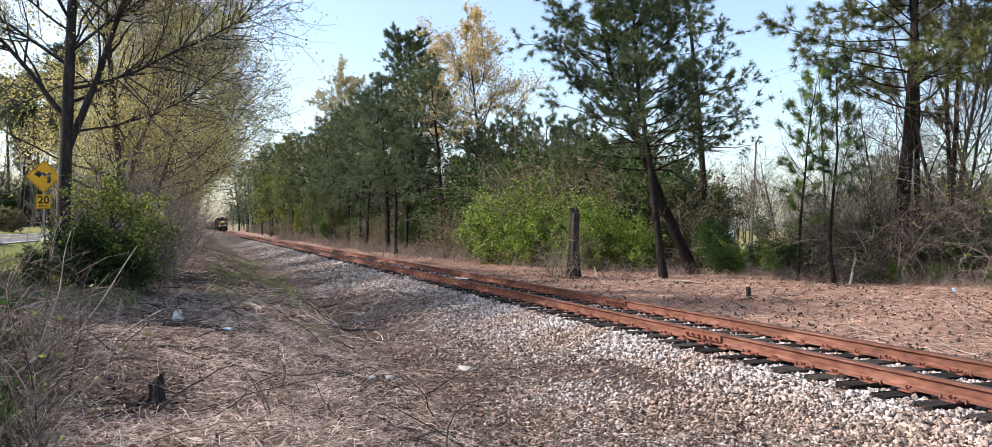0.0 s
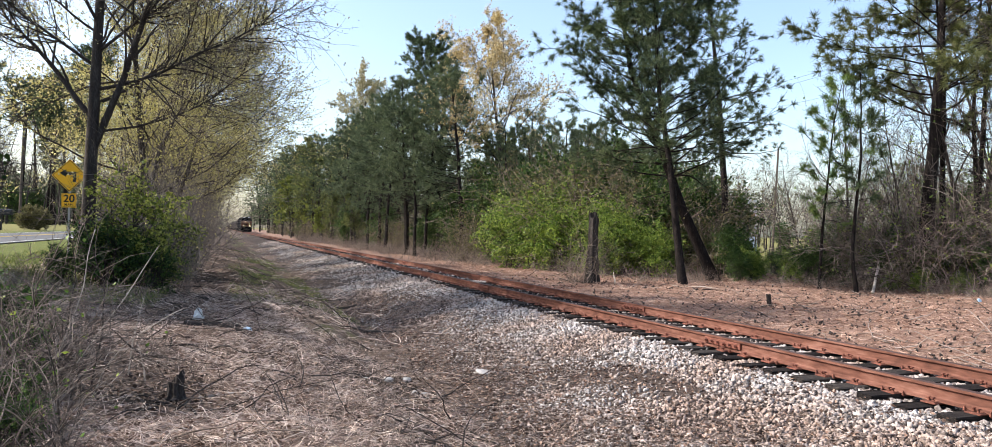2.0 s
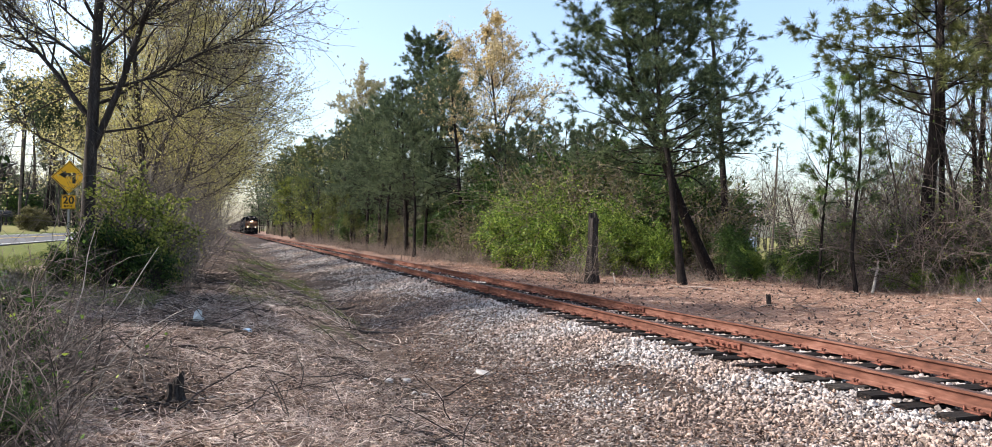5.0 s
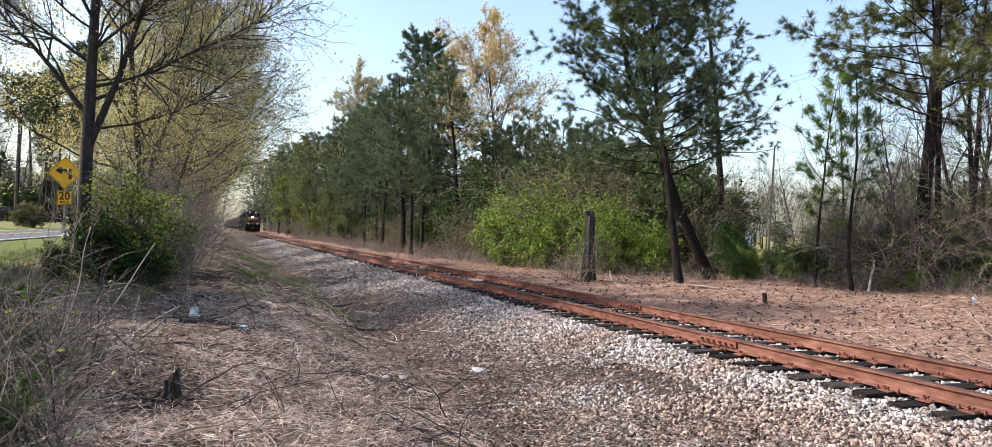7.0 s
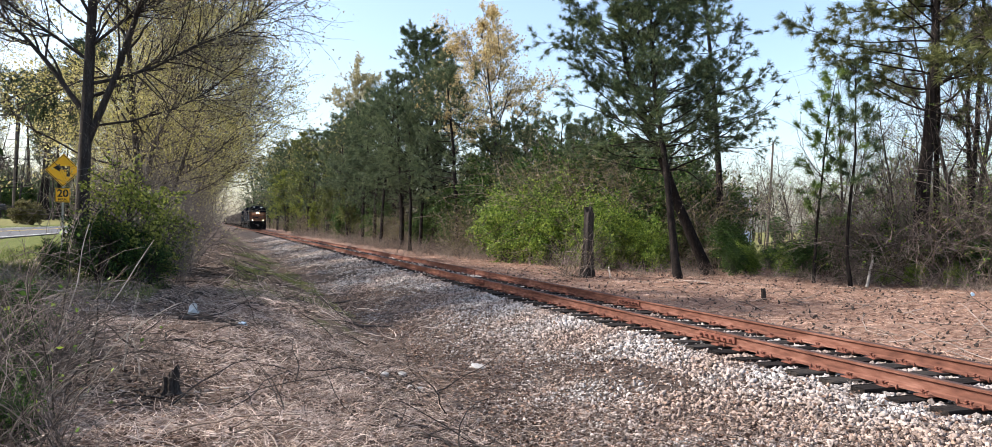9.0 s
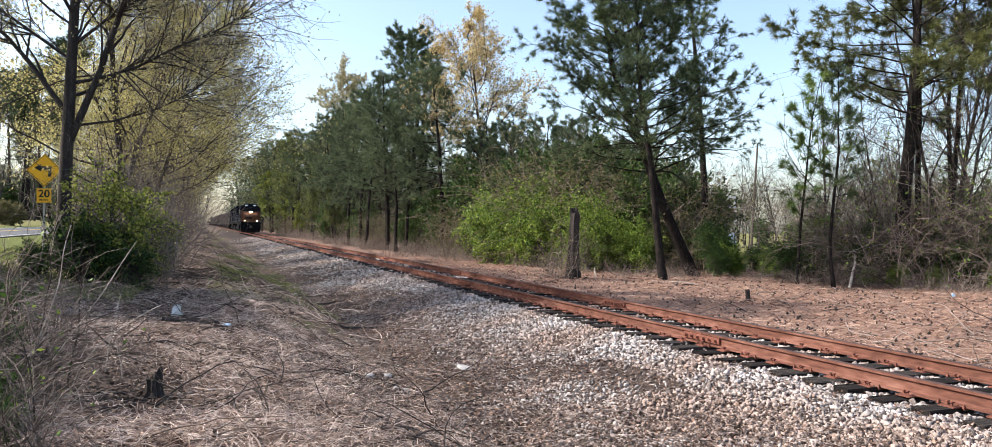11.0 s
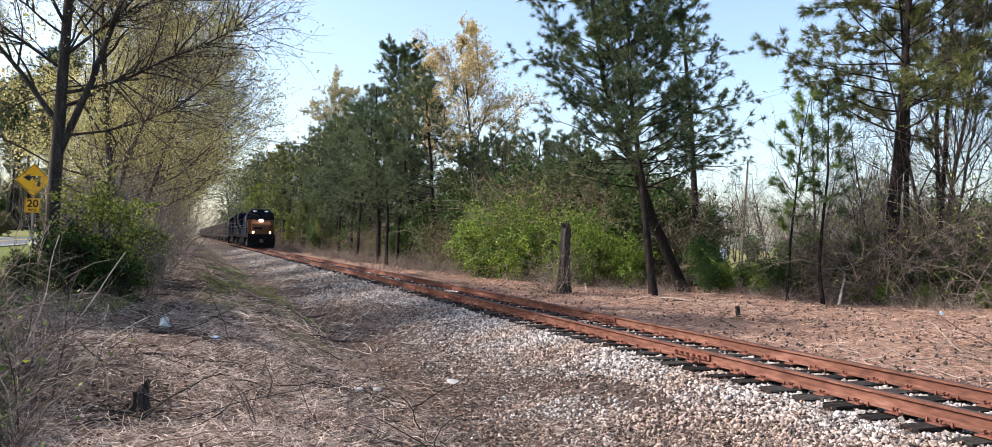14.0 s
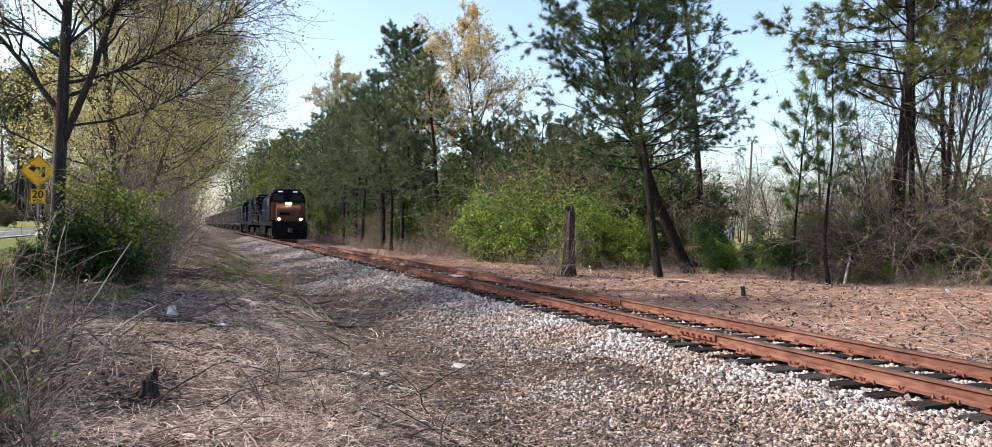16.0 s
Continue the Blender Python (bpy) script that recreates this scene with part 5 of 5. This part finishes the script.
def build_hopper():
    car = thing("hopper_car", "weathered brown open coal hopper car", "hopper car", "hopper cars")
    body = part("body", prism([(-1.35, 1.15), (1.35, 1.15), (1.55, 1.5), (1.55, 3.75), (-1.55, 3.75), (-1.55, 1.5)], 14.6, "Y", 0.03), HOPPER, car, m=pose(0, 8.1, 0))
    part("rim", box(3.24, 14.8, 0.14, (0, 8.1, 3.78), 0.02), HOPPER, car)
    part("coal", box(2.9, 14.2, 0.5, (0, 8.1, 3.75), 0.2, top=0.8), COAL, car, "dark coal heap")
    part("sill", box(0.6, 16.0, 0.35, (0, 8.1, 1.0), 0.02), LOCO_BLACK, car)
    rib = None
    for k in range(12):
        for x in (-1.6, 1.6):
            if rib is None:
                o = part("rib", box(0.11, 0.13, 2.3, bevel=0.01), HOPPER, car)
                rib = o.data
            else:
                o = part("rib", rib, HOPPER, car)
            o.matrix_basis = pose(x, 1.2 + k * 1.255, 2.6)
    for y in (4.6, 8.1, 11.6):
        part("chute", prism([(-1.2, 1.2), (1.2, 1.2), (0.7, 0.45), (-0.7, 0.45)], 1.6, "Y", 0.03), HOPPER, car, m=pose(0, y, 0))
    for y in (0.75, 15.45):
        part("end_ladder", box(0.4, 0.06, 2.6, (-1.35, y, 2.3), 0.01), HOPPER, car)
    for y0 in (2.1, 14.1):
        bogie = part("bogie", box(2.0, 0.5, 0.3, (0, y0, 0.72), 0.05), LOCO_BLACK, car)
        for x in (-1.0, 1.0):
            part("side_frame", prism([(-1.15, 0.62), (-0.5, 0.32), (0.5, 0.32), (1.15, 0.62), (0.9, 0.82), (-0.9, 0.82)], 0.16, "X", 0.03), LOCO_BLACK, bogie, m=pose(x, y0, 0))
        for dy in (-0.88, 0.88):
            for x in (-0.75, 0.75):
                part("wheel", cyl(0.46, 0.13, (x, y0 + dy, 0.46), "X", 24, bevel=0.02), WHEEL, bogie)
    return car


LOCO = build_loco()
LOCO_TWO = copy_thing(LOCO, pose(0, 0, 0))
tagged(LOCO_TWO, "dark blue and gold freight locomotive coupled second")
for o in LOCO_TWO.children_recursive:
    if o.name.startswith(("headlight", "ditch_light")) and "box" not in o.name and "housing" not in o.name:
        o.data = o.data.copy()
        o.data.materials.clear()
        o.data.materials.append(LOCO_GREY)
        o["label"] = "unlit lamp"
HOP = build_hopper()
HOPPERS = [HOP] + [copy_thing(HOP, pose(0, 0, 0)) for _ in range(17)]
TRAIN = [(LOCO, 0.0), (LOCO_TWO, 48.6)] + [(h, 49.0 + 17.75 * k) for k, h in enumerate(HOPPERS)]
for o, _ in TRAIN:
    o.scale = (1.07, 1.07, 1.07)


def train_front(t):
    return 283.0 - 14.2 * t + 0.0686 * t * t


# ---------------------------------------------------------------- car on the road
def build_car():
    car = thing("sedan_car", "dark navy sedan driving away on the road", "car")
    part("body", prism([(-2.35, 0.26), (2.3, 0.26), (2.38, 0.55), (2.3, 0.76), (1.25, 0.95), (0.5, 1.38), (-0.25, 1.46), (-1.0, 1.41), (-1.8, 1.06), (-2.32, 1.0), (-2.42, 0.7)], 1.8, "X", 0.09), CAR_PAINT, car)
    part("rear_window", box(1.34, 0.76, 0.03, (0, -1.42, 1.255), 0.01, rot=Matrix.Rotation(radians(23.6), 4, "X")), CAR_GLASS, car, "tinted rear window")
    part("windscreen", box(1.36, 0.84, 0.03, (0, 0.9, 1.19), 0.01, rot=Matrix.Rotation(radians(-30), 4, "X")), CAR_GLASS, car)
    for x in (-0.905, 0.905):
        part("side_window", prism([(-1.45, 1.02), (1.0, 1.0), (0.42, 1.3), (-0.25, 1.37), (-0.95, 1.32)], 0.03, "X", 0.005), CAR_GLASS, car, m=pose(x, 0, 0))
    for x in (-0.62, 0.62):
        part("tail_lamp", box(0.42, 0.1, 0.16, (x, -2.36, 0.86), 0.03), TAIL_RED, car, "red tail lamp")
        part("mirror", box(0.2, 0.12, 0.14, (x * 1.62, 0.75, 1.05), 0.04), CAR_PAINT, car)
    part("number_plate", box(0.34, 0.02, 0.15, (0, -2.42, 0.78), 0.005), WHITE_PLASTIC, car)
    part("bumper", box(1.7, 0.14, 0.26, (0, -2.36, 0.48), 0.05), BLACK_PLASTIC, car)
    for x in (-0.82, 0.82):
        for y in (-1.4, 1.42):
            wheel = part("wheel", cyl(0.33, 0.22, axis="X", seg=28, bevel=0.03), RUBBER, car, m=pose(x, y, 0.33))
            part("rim", cyl(0.21, 0.235, axis="X", seg=20, bevel=0.01), GALV, wheel)
    return car


CAR = build_car()


# ---------------------------------------------------------------- sign and small things
def text_mesh(body, size, depth=0.004):
    c = bpy.data.curves.new("txt", "FONT")
    c.body, c.size, c.extrude, c.align_x, c.align_y, c.offset = body, size, depth, "CENTER", "CENTER", size * 0.02
    o = new("txt", c)
    bpy.context.view_layer.update()
    me = bpy.data.meshes.new_from_object(o.evaluated_get(bpy.context.evaluated_depsgraph_get()))
    bpy.data.objects.remove(o)
    return me


def build_sign():
    x, y = -4.72, 28.0
    g = gz(x, y)
    sign = thing("road_sign", "yellow diamond road sign with a black arrow and speed plate", "road sign", m=pose(x, y, g, 0, 0, -9))
    c = 3.16 - g
    part("post", box(0.06, 0.045, c + 1.0, (0, 0.04, (c + 0.4) / 2 - 0.1), 0.006), GALV, sign, "galvanised steel post")
    s = 0.76 / math.sqrt(2)
    plate = part("diamond_plate", prism([(0, -s), (s, 0), (0, s), (-s, 0)], 0.006, "Y"), SIGN_YELLOW, sign, "yellow diamond plate", pose(0, 0, c))
    k = s - 0.035
    for a in range(4):
        part("border", box(2 * k / math.sqrt(2), 0.004, 0.018), SIGN_BLACK, plate, m=Matrix.Rotation(math.pi / 4 + a * math.pi / 2, 4, "Y") @ pose(0, -0.006, k / math.sqrt(2)))
    part("arrow", prism([(0.2, -0.2), (0.2, 0.13), (-0.1, 0.13), (-0.1, 0.2), (-0.3, 0.075), (-0.1, -0.05), (-0.1, 0.02), (0.1, 0.02), (0.1, -0.2)], 0.004, "Y"), SIGN_BLACK, plate, "black bent arrow", pose(0, -0.007, 0))
    small = part("speed_plate", box(0.46, 0.006, 0.46, (0, 0, 0), 0.002), SIGN_YELLOW, sign, "yellow square speed plate", pose(0, 0, c - s - 0.27))
    for z in (-0.21, 0.21):
        part("border", box(0.43, 0.004, 0.012, (0, -0.006, z)), SIGN_BLACK, small)
        part("border", box(0.012, 0.004, 0.43, (z, -0.006, 0)), SIGN_BLACK, small)
    part("number", text_mesh("20", 0.34), SIGN_BLACK, small, "black numerals", pose(0, -0.006, 0.05, 90))
    part("lettering", text_mesh("M.P.H.", 0.1), SIGN_BLACK, small, "black small letters", pose(0, -0.006, -0.14, 90))


build_sign()



# ---------------------------------------------------------------- small things on the ground
def stick_paths(rng, n, x0, x1, y0, y1, length, r, lift=0.02, rise=0.12):
    out = []
    for _ in range(n):
        x, y = rng.uniform(x0, x1), y0 + (y1 - y0) * rng.uniform() ** 1.5
        a, ln = rng.uniform(0, 6.28), rng.uniform(*length)
        p, rad = stem(rng, (0, 0, 0), (math.cos(a), math.sin(a), rng.uniform(0, rise)), ln, rng.uniform(*r), r[0] * 0.5, 7, 0.18, -0.02)
        p = p + np.array([x, y, 0])
        p[:, 2] = np.maximum(p[:, 2], 0) + ground_z(p[:, 0], p[:, 1]) + lift
        out.append((p, rad))
    return out


def build_sticks():
    rng = np.random.default_rng(77)
    for name, n, area, length, r, material, label in (
            ("fallen_stems", 1300, (-4.5, 2.8, 3.6, 20), (0.2, 0.75), (0.002, 0.0045), STRAW, "tangled pale dry stems on the bank"),
            ("fallen_twigs", 420, (-4.0, 4.5, 4.0, 24), (0.3, 1.3), (0.004, 0.009), VINE, "scattered brown twigs on the ground"),
            ("dark_twigs", 260, (-3.0, 3.2, 7.0, 26), (0.4, 1.6), (0.006, 0.014), DEADWOOD, "dark dead sticks lying in the ditch"),
            ("ditch_debris", 170, (-0.8, 3.6, 18, 75), (0.3, 1.2), (0.006, 0.02), DEADWOOD, "dark branches strewn along the ditch"),
            ("bank_straw", 700, (-0.8, 4.8, 16, 60), (0.3, 1.0), (0.006, 0.014), STRAW, "pale dry stems along the ditch"),
            ("litter_twigs", 330, (10.6, 27, 8, 44), (0.4, 1.8), (0.008, 0.018), VINE, "brown sticks among the pine litter")):
        o = part(name, tubes(name, stick_paths(rng, n, *area, length, r, rise=0.04 if name == "ditch_debris" else 0.3), 4), material)
        tagged(o, label, "sticks", kind="stuff")
    # pine cones and dark clods over the litter
    n = 2200
    x, y = rng.uniform(10.8, 25, n), 7 + 26 * rng.uniform(0, 1, n) ** 1.4
    o = part("pine_cones", stones("pine_cones", x, y, ground_z(x, y) + 0.03, rng.uniform(0.05, 0.12, n), rng, False), DEADWOOD)
    tagged(o, "dark pine cones scattered on the litter", "pine cones", kind="stuff")


build_sticks()


def jagged_trunk(name, label, category, x, y, height, radius, seed, material, spikes=0.35, lean=(0, 0)):
    """A broken stump: a ridged tube with a splintered, hollow top."""
    rng = np.random.default_rng(seed)
    ob = thing(name, label, category, m=pose(x, y, gz(x, y) - 0.05))
    bm, seg, rings = bmesh.new(), 18, 8
    rows = []
    for j in range(rings):
        t = j / (rings - 1)
        ring = []
        for i in range(seg):
            a = 2 * math.pi * i / seg
            r = radius * (1.35 - 0.5 * min(1, t * 2.2)) * (1 + 0.16 * math.sin(i * 2.3 + seed) + rng.normal() * 0.05)
            h = height * t
            if j == rings - 1:
                h += height * spikes * (0.5 * math.sin(a + seed) + 0.3 * math.sin(3 * a + 2 * seed) + rng.uniform(-0.12, 0.3) * math.sin(5 * a))
            ring.append(bm.verts.new((math.cos(a) * r + lean[0] * t, math.sin(a) * r + lean[1] * t, h)))
        rows.append(ring)
    inner = [bm.verts.new((v.co.x * 0.6, v.co.y * 0.6, height * 0.8)) for v in rows[-1]]
    rows.append(inner)
    for a, b in zip(rows, rows[1:]):
        for i in range(seg):
            bm.faces.new((a[i], a[(i + 1) % seg], b[(i + 1) % seg], b[i]))
    bm.faces.new(inner)
    part("trunk", bm, material, ob)
    roots = [stem(rng, (math.cos(a) * radius, math.sin(a) * radius, 0.06), (math.cos(a), math.sin(a), -0.1), radius * 2.2, radius * 0.28, radius * 0.06, 5, 0.15, -0.05) for a in np.arange(0, 6.2, 1.1)]
    for p in roots:
        part("root", tubes("root", [p], 5), material, ob)
    return ob


jagged_trunk("burnt_stump", "small charred splintered stump in dry grass", "tree stump", -0.42, 8.5, 0.27, 0.085, 8, DEADWOOD, 0.5)
jagged_trunk("broken_snag", "dark broken tree trunk at the thicket's edge", "dead tree", 14.9, 29.4, 3.0, 0.24, 6, DEADWOOD, 0.10, (0.05, 0))
jagged_trunk("stub_post", "short dark wooden stub in the pine litter", "post", 15.15, 18.4, 0.42, 0.075, 7, DEADWOOD, 0.1, (-0.05, 0))
SNAG_VINES = brush("snag_vines", "dry brown vines heaped round the broken trunk", 81, (1.3, 1.0, 2.5), 70, 9, VINE, -0.10, 500, 0.08, LEAF_OLIVE, 0.009)
plant(SNAG_VINES, 14.5, 29.5, 0, 1.0, copy=False)


def lying_log(name, label, x, y, length, radius, turn, seed, material, rise=0.0, category="log"):
    rng = np.random.default_rng(seed)
    d = (math.cos(radians(turn)), math.sin(radians(turn)), rise)
    p, r = stem(rng, (0, 0, 0), d, length, radius, radius * 0.6, 8, 0.06, 0)
    if not rise:
        p[:, 2] = ground_z(p[:, 0] + x, p[:, 1] + y) - gz(x, y)
    ob = tagged(part(name, tubes(name, [(p, r)], 8), material), label, category)
    ob.matrix_basis = pose(x, y, gz(x, y) + radius * 0.7)
    return ob


lying_log("charred_log", "short charred log half buried in straw", -0.55, 13.2, 0.9, 0.06, 10, 1, DEADWOOD)
lying_log("charred_log", "dark log lying across the ditch", 2.9, 17.6, 1.2, 0.05, 5, 2, DEADWOOD)
lying_log("dark_branch", "dark fallen branch on the gravel bank", 3.1, 24.5, 1.0, 0.05, 20, 3, DEADWOOD)
lying_log("dark_branch", "dark fallen branch in the ditch", 2.2, 14.2, 1.1, 0.03, -35, 4, DEADWOOD)
lying_log("dark_branch", "dark fallen branch beside the straw", 0.5, 16.5, 1.5, 0.03, 15, 9, DEADWOOD)
lying_log("leaning_pole", "bare grey pole leaning into the tangle", 24.2, 23.4, 4.6, 0.06, 40, 5, PALEWOOD, 0.42, "dead branch")
lying_log("bleached_branch", "bleached broken branch in the pine litter", 19.2, 26.0, 2.2, 0.035, 150, 6, PALEWOOD, 0, "dead branch")
lying_log("bleached_branch", "bleached branch beside the broken trunk", 15.8, 29.0, 1.6, 0.04, 60, 7, PALEWOOD, 0.35, "dead branch")
lying_log("dark_branch", "dark curved branch in the pine litter", 16.6, 23.8, 2.4, 0.035, 20, 8, DEADWOOD)
lying_log("straw_stick", "pale stick lying in the dry straw", -0.2, 8.6, 1.0, 0.015, 5, 10, PALEWOOD, 0, "stick")


def rubble(name, label, x, y, size, seed, material, flat=0.6, category="stone"):
    rng = np.random.default_rng(seed)
    bm = bmesh.new()
    bmesh.ops.create_icosphere(bm, subdivisions=2, radius=size * 0.5)
    for v in bm.verts:
        v.co = v.co * (1 + rng.normal() * 0.09)
        v.co.z *= flat
    ob = tagged(part(name, bm, material), label, category)
    ob.matrix_basis = pose(x, y, gz(x, y) + size * flat * 0.3, rng.normal() * 8, rng.normal() * 8, rng.uniform(0, 360))
    return ob


RR = random.Random(4)
for k in range(9):
    rubble("pale_stone", "pale stone lying in the ditch", 2.35 + RR.uniform(-0.5, 0.6), 11.6 + RR.uniform(-0.9, 0.9), RR.uniform(0.07, 0.17), 20 + k, CONCRETE)
rubble("stone_slab", "flat pale stone slab on the gravel bank", 4.25, 12.3, 0.34, 40, CONCRETE, 0.22)
for k in range(8):
    rubble("concrete_block", "pale concrete rubble heap in the field", 47.5 + RR.uniform(-2.5, 3.5), 54.5 + RR.uniform(-1.5, 1.5), RR.uniform(0.6, 1.2), 50 + k, CONCRETE, 0.8, "rubble")


def crumpled(name, label, x, y, w, h, seed, material):
    """A crumpled sheet of thin plastic."""
    rng = np.random.default_rng(seed)
    bm = bmesh.new()
    bmesh.ops.create_icosphere(bm, subdivisions=2, radius=0.5)
    for v in bm.verts:
        v.co *= rng.uniform(0.5, 1.15)
        v.co = Vector((v.co.x * w, v.co.y * w * 0.7, max(v.co.z + 0.35, 0) * h * (0.6 if abs(v.co.x) > 0.25 else 1.2)))
    ob = tagged(part(name, bm, material), label, "litter")
    ob.matrix_basis = pose(x, y, gz(x, y) + 0.02, 0, 0, rng.uniform(0, 360))


crumpled("plastic_bag", "crumpled white plastic bag on dark straw", -0.38, 14.7, 0.22, 0.24, 1, WHITE_PLASTIC)
crumpled("plastic_wrapper", "flattened pale blue plastic wrapper on straw", 0.42, 13.4, 0.24, 0.07, 2, BLUE_TARP)
crumpled("plastic_cup", "small crushed white cup on the gravel", 2.27, 6.9, 0.09, 0.09, 6, WHITE_PLASTIC)
crumpled("drink_can", "crushed blue can at the litter's edge", 24.6, 19.2, 0.2, 0.14, 4, BLUE_TARP)


def arching_stem(label, x, y, d, length, lift, seed, r=0.009):
    rng = np.random.default_rng(seed)
    p, rad = stem(rng, (0, 0, -0.05), d, length, r, r * 0.6, 12, 0.05, lift)
    ob = tagged(part("arching_stem", tubes("arching_stem", [(p, rad)], 6), PALEWOOD), label, "vine stem")
    ob.matrix_basis = pose(x, y, gz(x, y))


arching_stem("pale bare stem arching out of dead weeds", -1.62, 8.2, (0.5, 0, 1), 1.7, 0.03, 1, 0.007)
arching_stem("pale curved vine stem rising from the weeds", -1.5, 7.9, (0.75, 0, 1), 1.75, -0.03, 2, 0.006)
arching_stem("thin pale vine stem curving over", -1.15, 8.0, (0.25, 0, 1), 1.35, -0.1, 3, 0.007)
arching_stem("thin bare sapling stem in dry grass", -0.95, 9.3, (0.12, 0, 1), 0.95, 0.0, 4, 0.010)
arching_stem("thin bare sapling stem in dry grass", -0.75, 9.1, (-0.1, 0, 1), 0.5, 0.0, 5, 0.009)


# ---------------------------------------------------------------- beyond the road and the field
def build_mailbox():
    x, y = -16.8, 71
    ob = thing("mailbox", "black roadside mailbox on a wooden post", "mailbox", m=pose(x, y, gz(x, y)))
    ob.scale = (1.2, 1.2, 1.2)
    part("post", box(0.18, 0.18, 1.1, (0, 0, 0.5), 0.02), BLACK_PLASTIC, ob)
    body = part("box", prism([(-0.24, 0), (0.24, 0), (0.24, 0.22), (0.17, 0.36), (0, 0.42), (-0.17, 0.36), (-0.24, 0.22)], 0.95, "X", 0.02), BLACK_PLASTIC, ob, m=pose(0.2, 0, 1.0))
    part("door", box(0.02, 0.4, 0.32, (0.49, 0, 0.18), 0.005), BLACK_PLASTIC, body)


build_mailbox()


def build_utility_pole(x, y, height, tilt, label, arms=True):
    ob = thing("utility_pole", label, "utility pole", "utility poles", m=pose(x, y, gz(x, y), 0, tilt, 0))
    part("pole", cyl(0.15, height, (0, 0, height / 2), r2=0.1, seg=14), POLE_WOOD, ob)
    if not arms:
        return
    arm = part("crossarm", box(2.2, 0.1, 0.12, (0, -0.14, height - 0.6), 0.01), POLE_WOOD, ob)
    for dx in (-1.0, -0.4, 0.4, 1.0):
        part("insulator", cyl(0.045, 0.14, (dx, -0.14, height - 0.47), seg=10, r2=0.03), GALV, arm)


build_utility_pole(-20.7, 95, 12.0, 1, "old wooden utility pole beyond the lawn")
build_utility_pole(62, 75, 12.8, 3, "leaning wooden utility pole in the field", False)
build_utility_pole(57, 91.4, 19.2, 0, "tall wooden utility pole behind the woods")
build_utility_pole(36, -3.0, 15.2, 0, "tall wooden utility pole beside the track")


def wire(a, b, sag, label):
    t = np.linspace(0, 1, 25)[:, None]
    p = np.array(a) * (1 - t) + np.array(b) * t
    p[:, 2] -= (sag * 4 * t * (1 - t))[:, 0]
    tagged(part("power_wire", tubes("power_wire", [(p, np.full(25, 0.009))], 5), WIRE), label, "power wire", "power wires")


for dx, dz in ((-1.0, -0.46), (0.4, -0.46), (1.0, -2.2)):
    wire((57 + dx, 91.2, gz(57, 91.4) + 19.2 + dz), (36 + dx, -3.2, gz(36, -3) + 15.2 + dz), 0.9, "thin sagging overhead power wire")
wire((-20.7, 95, gz(-20.7, 95) + 7.0), (-60, 92, 7.5), 0.6, "thin overhead telephone wire over the lawn")


def build_substation():
    ob = thing("substation_frame", "grey steel electrical substation frame in the field", "substation", m=pose(68, 88, gz(68, 88), 0, 0, 38))
    for i in range(4):
        for k in range(2):
            x, y = -6 + i * 4.0, k * 5.0
            part("column", box(0.28, 0.28, 7.2, (x, y, 3.6), 0.02), GALV, ob)
    for k in range(2):
        for z in (4.2, 5.6, 7.2):
            part("beam", box(12.6, 0.22, 0.22, (0, k * 5.0, z), 0.02), GALV, ob)
    for i in range(4):
        part("cross_beam", box(0.2, 5.0, 0.2, (-6 + i * 4.0, 2.5, 7.0), 0.02), GALV, ob)
    for i in range(10):
        part("insulator", cyl(0.14, 0.9, (-5.4 + i * 1.2, 0, 5.0), seg=10, r2=0.1), BRICK_RED, ob, "reddish insulator")
    part("control_cabinet", box(1.6, 1.2, 2.0, (-4.5, -2.0, 1.0), 0.03), BLUE_TARP, ob, "pale blue cabinet")
    part("transformer", box(3.0, 2.0, 2.6, (2.0, 2.0, 1.3), 0.05), GALV, ob)


build_substation()


def motions():
    steps = [0.5 * k for k in range(33)]
    for ob, back in TRAIN:
        turn = Matrix.Rotation(math.pi if ob is LOCO_TWO else 0.0, 4, "Z")
        walk(ob, [(t, on_line(TRACK_X, train_front(t) + back, 0) @ turn) for t in steps])
    walk(CAR, [(t, pose(-9.75, 37.4 + 16.0 * t, ROAD_Z + 0.002)) for t in steps])


motions()
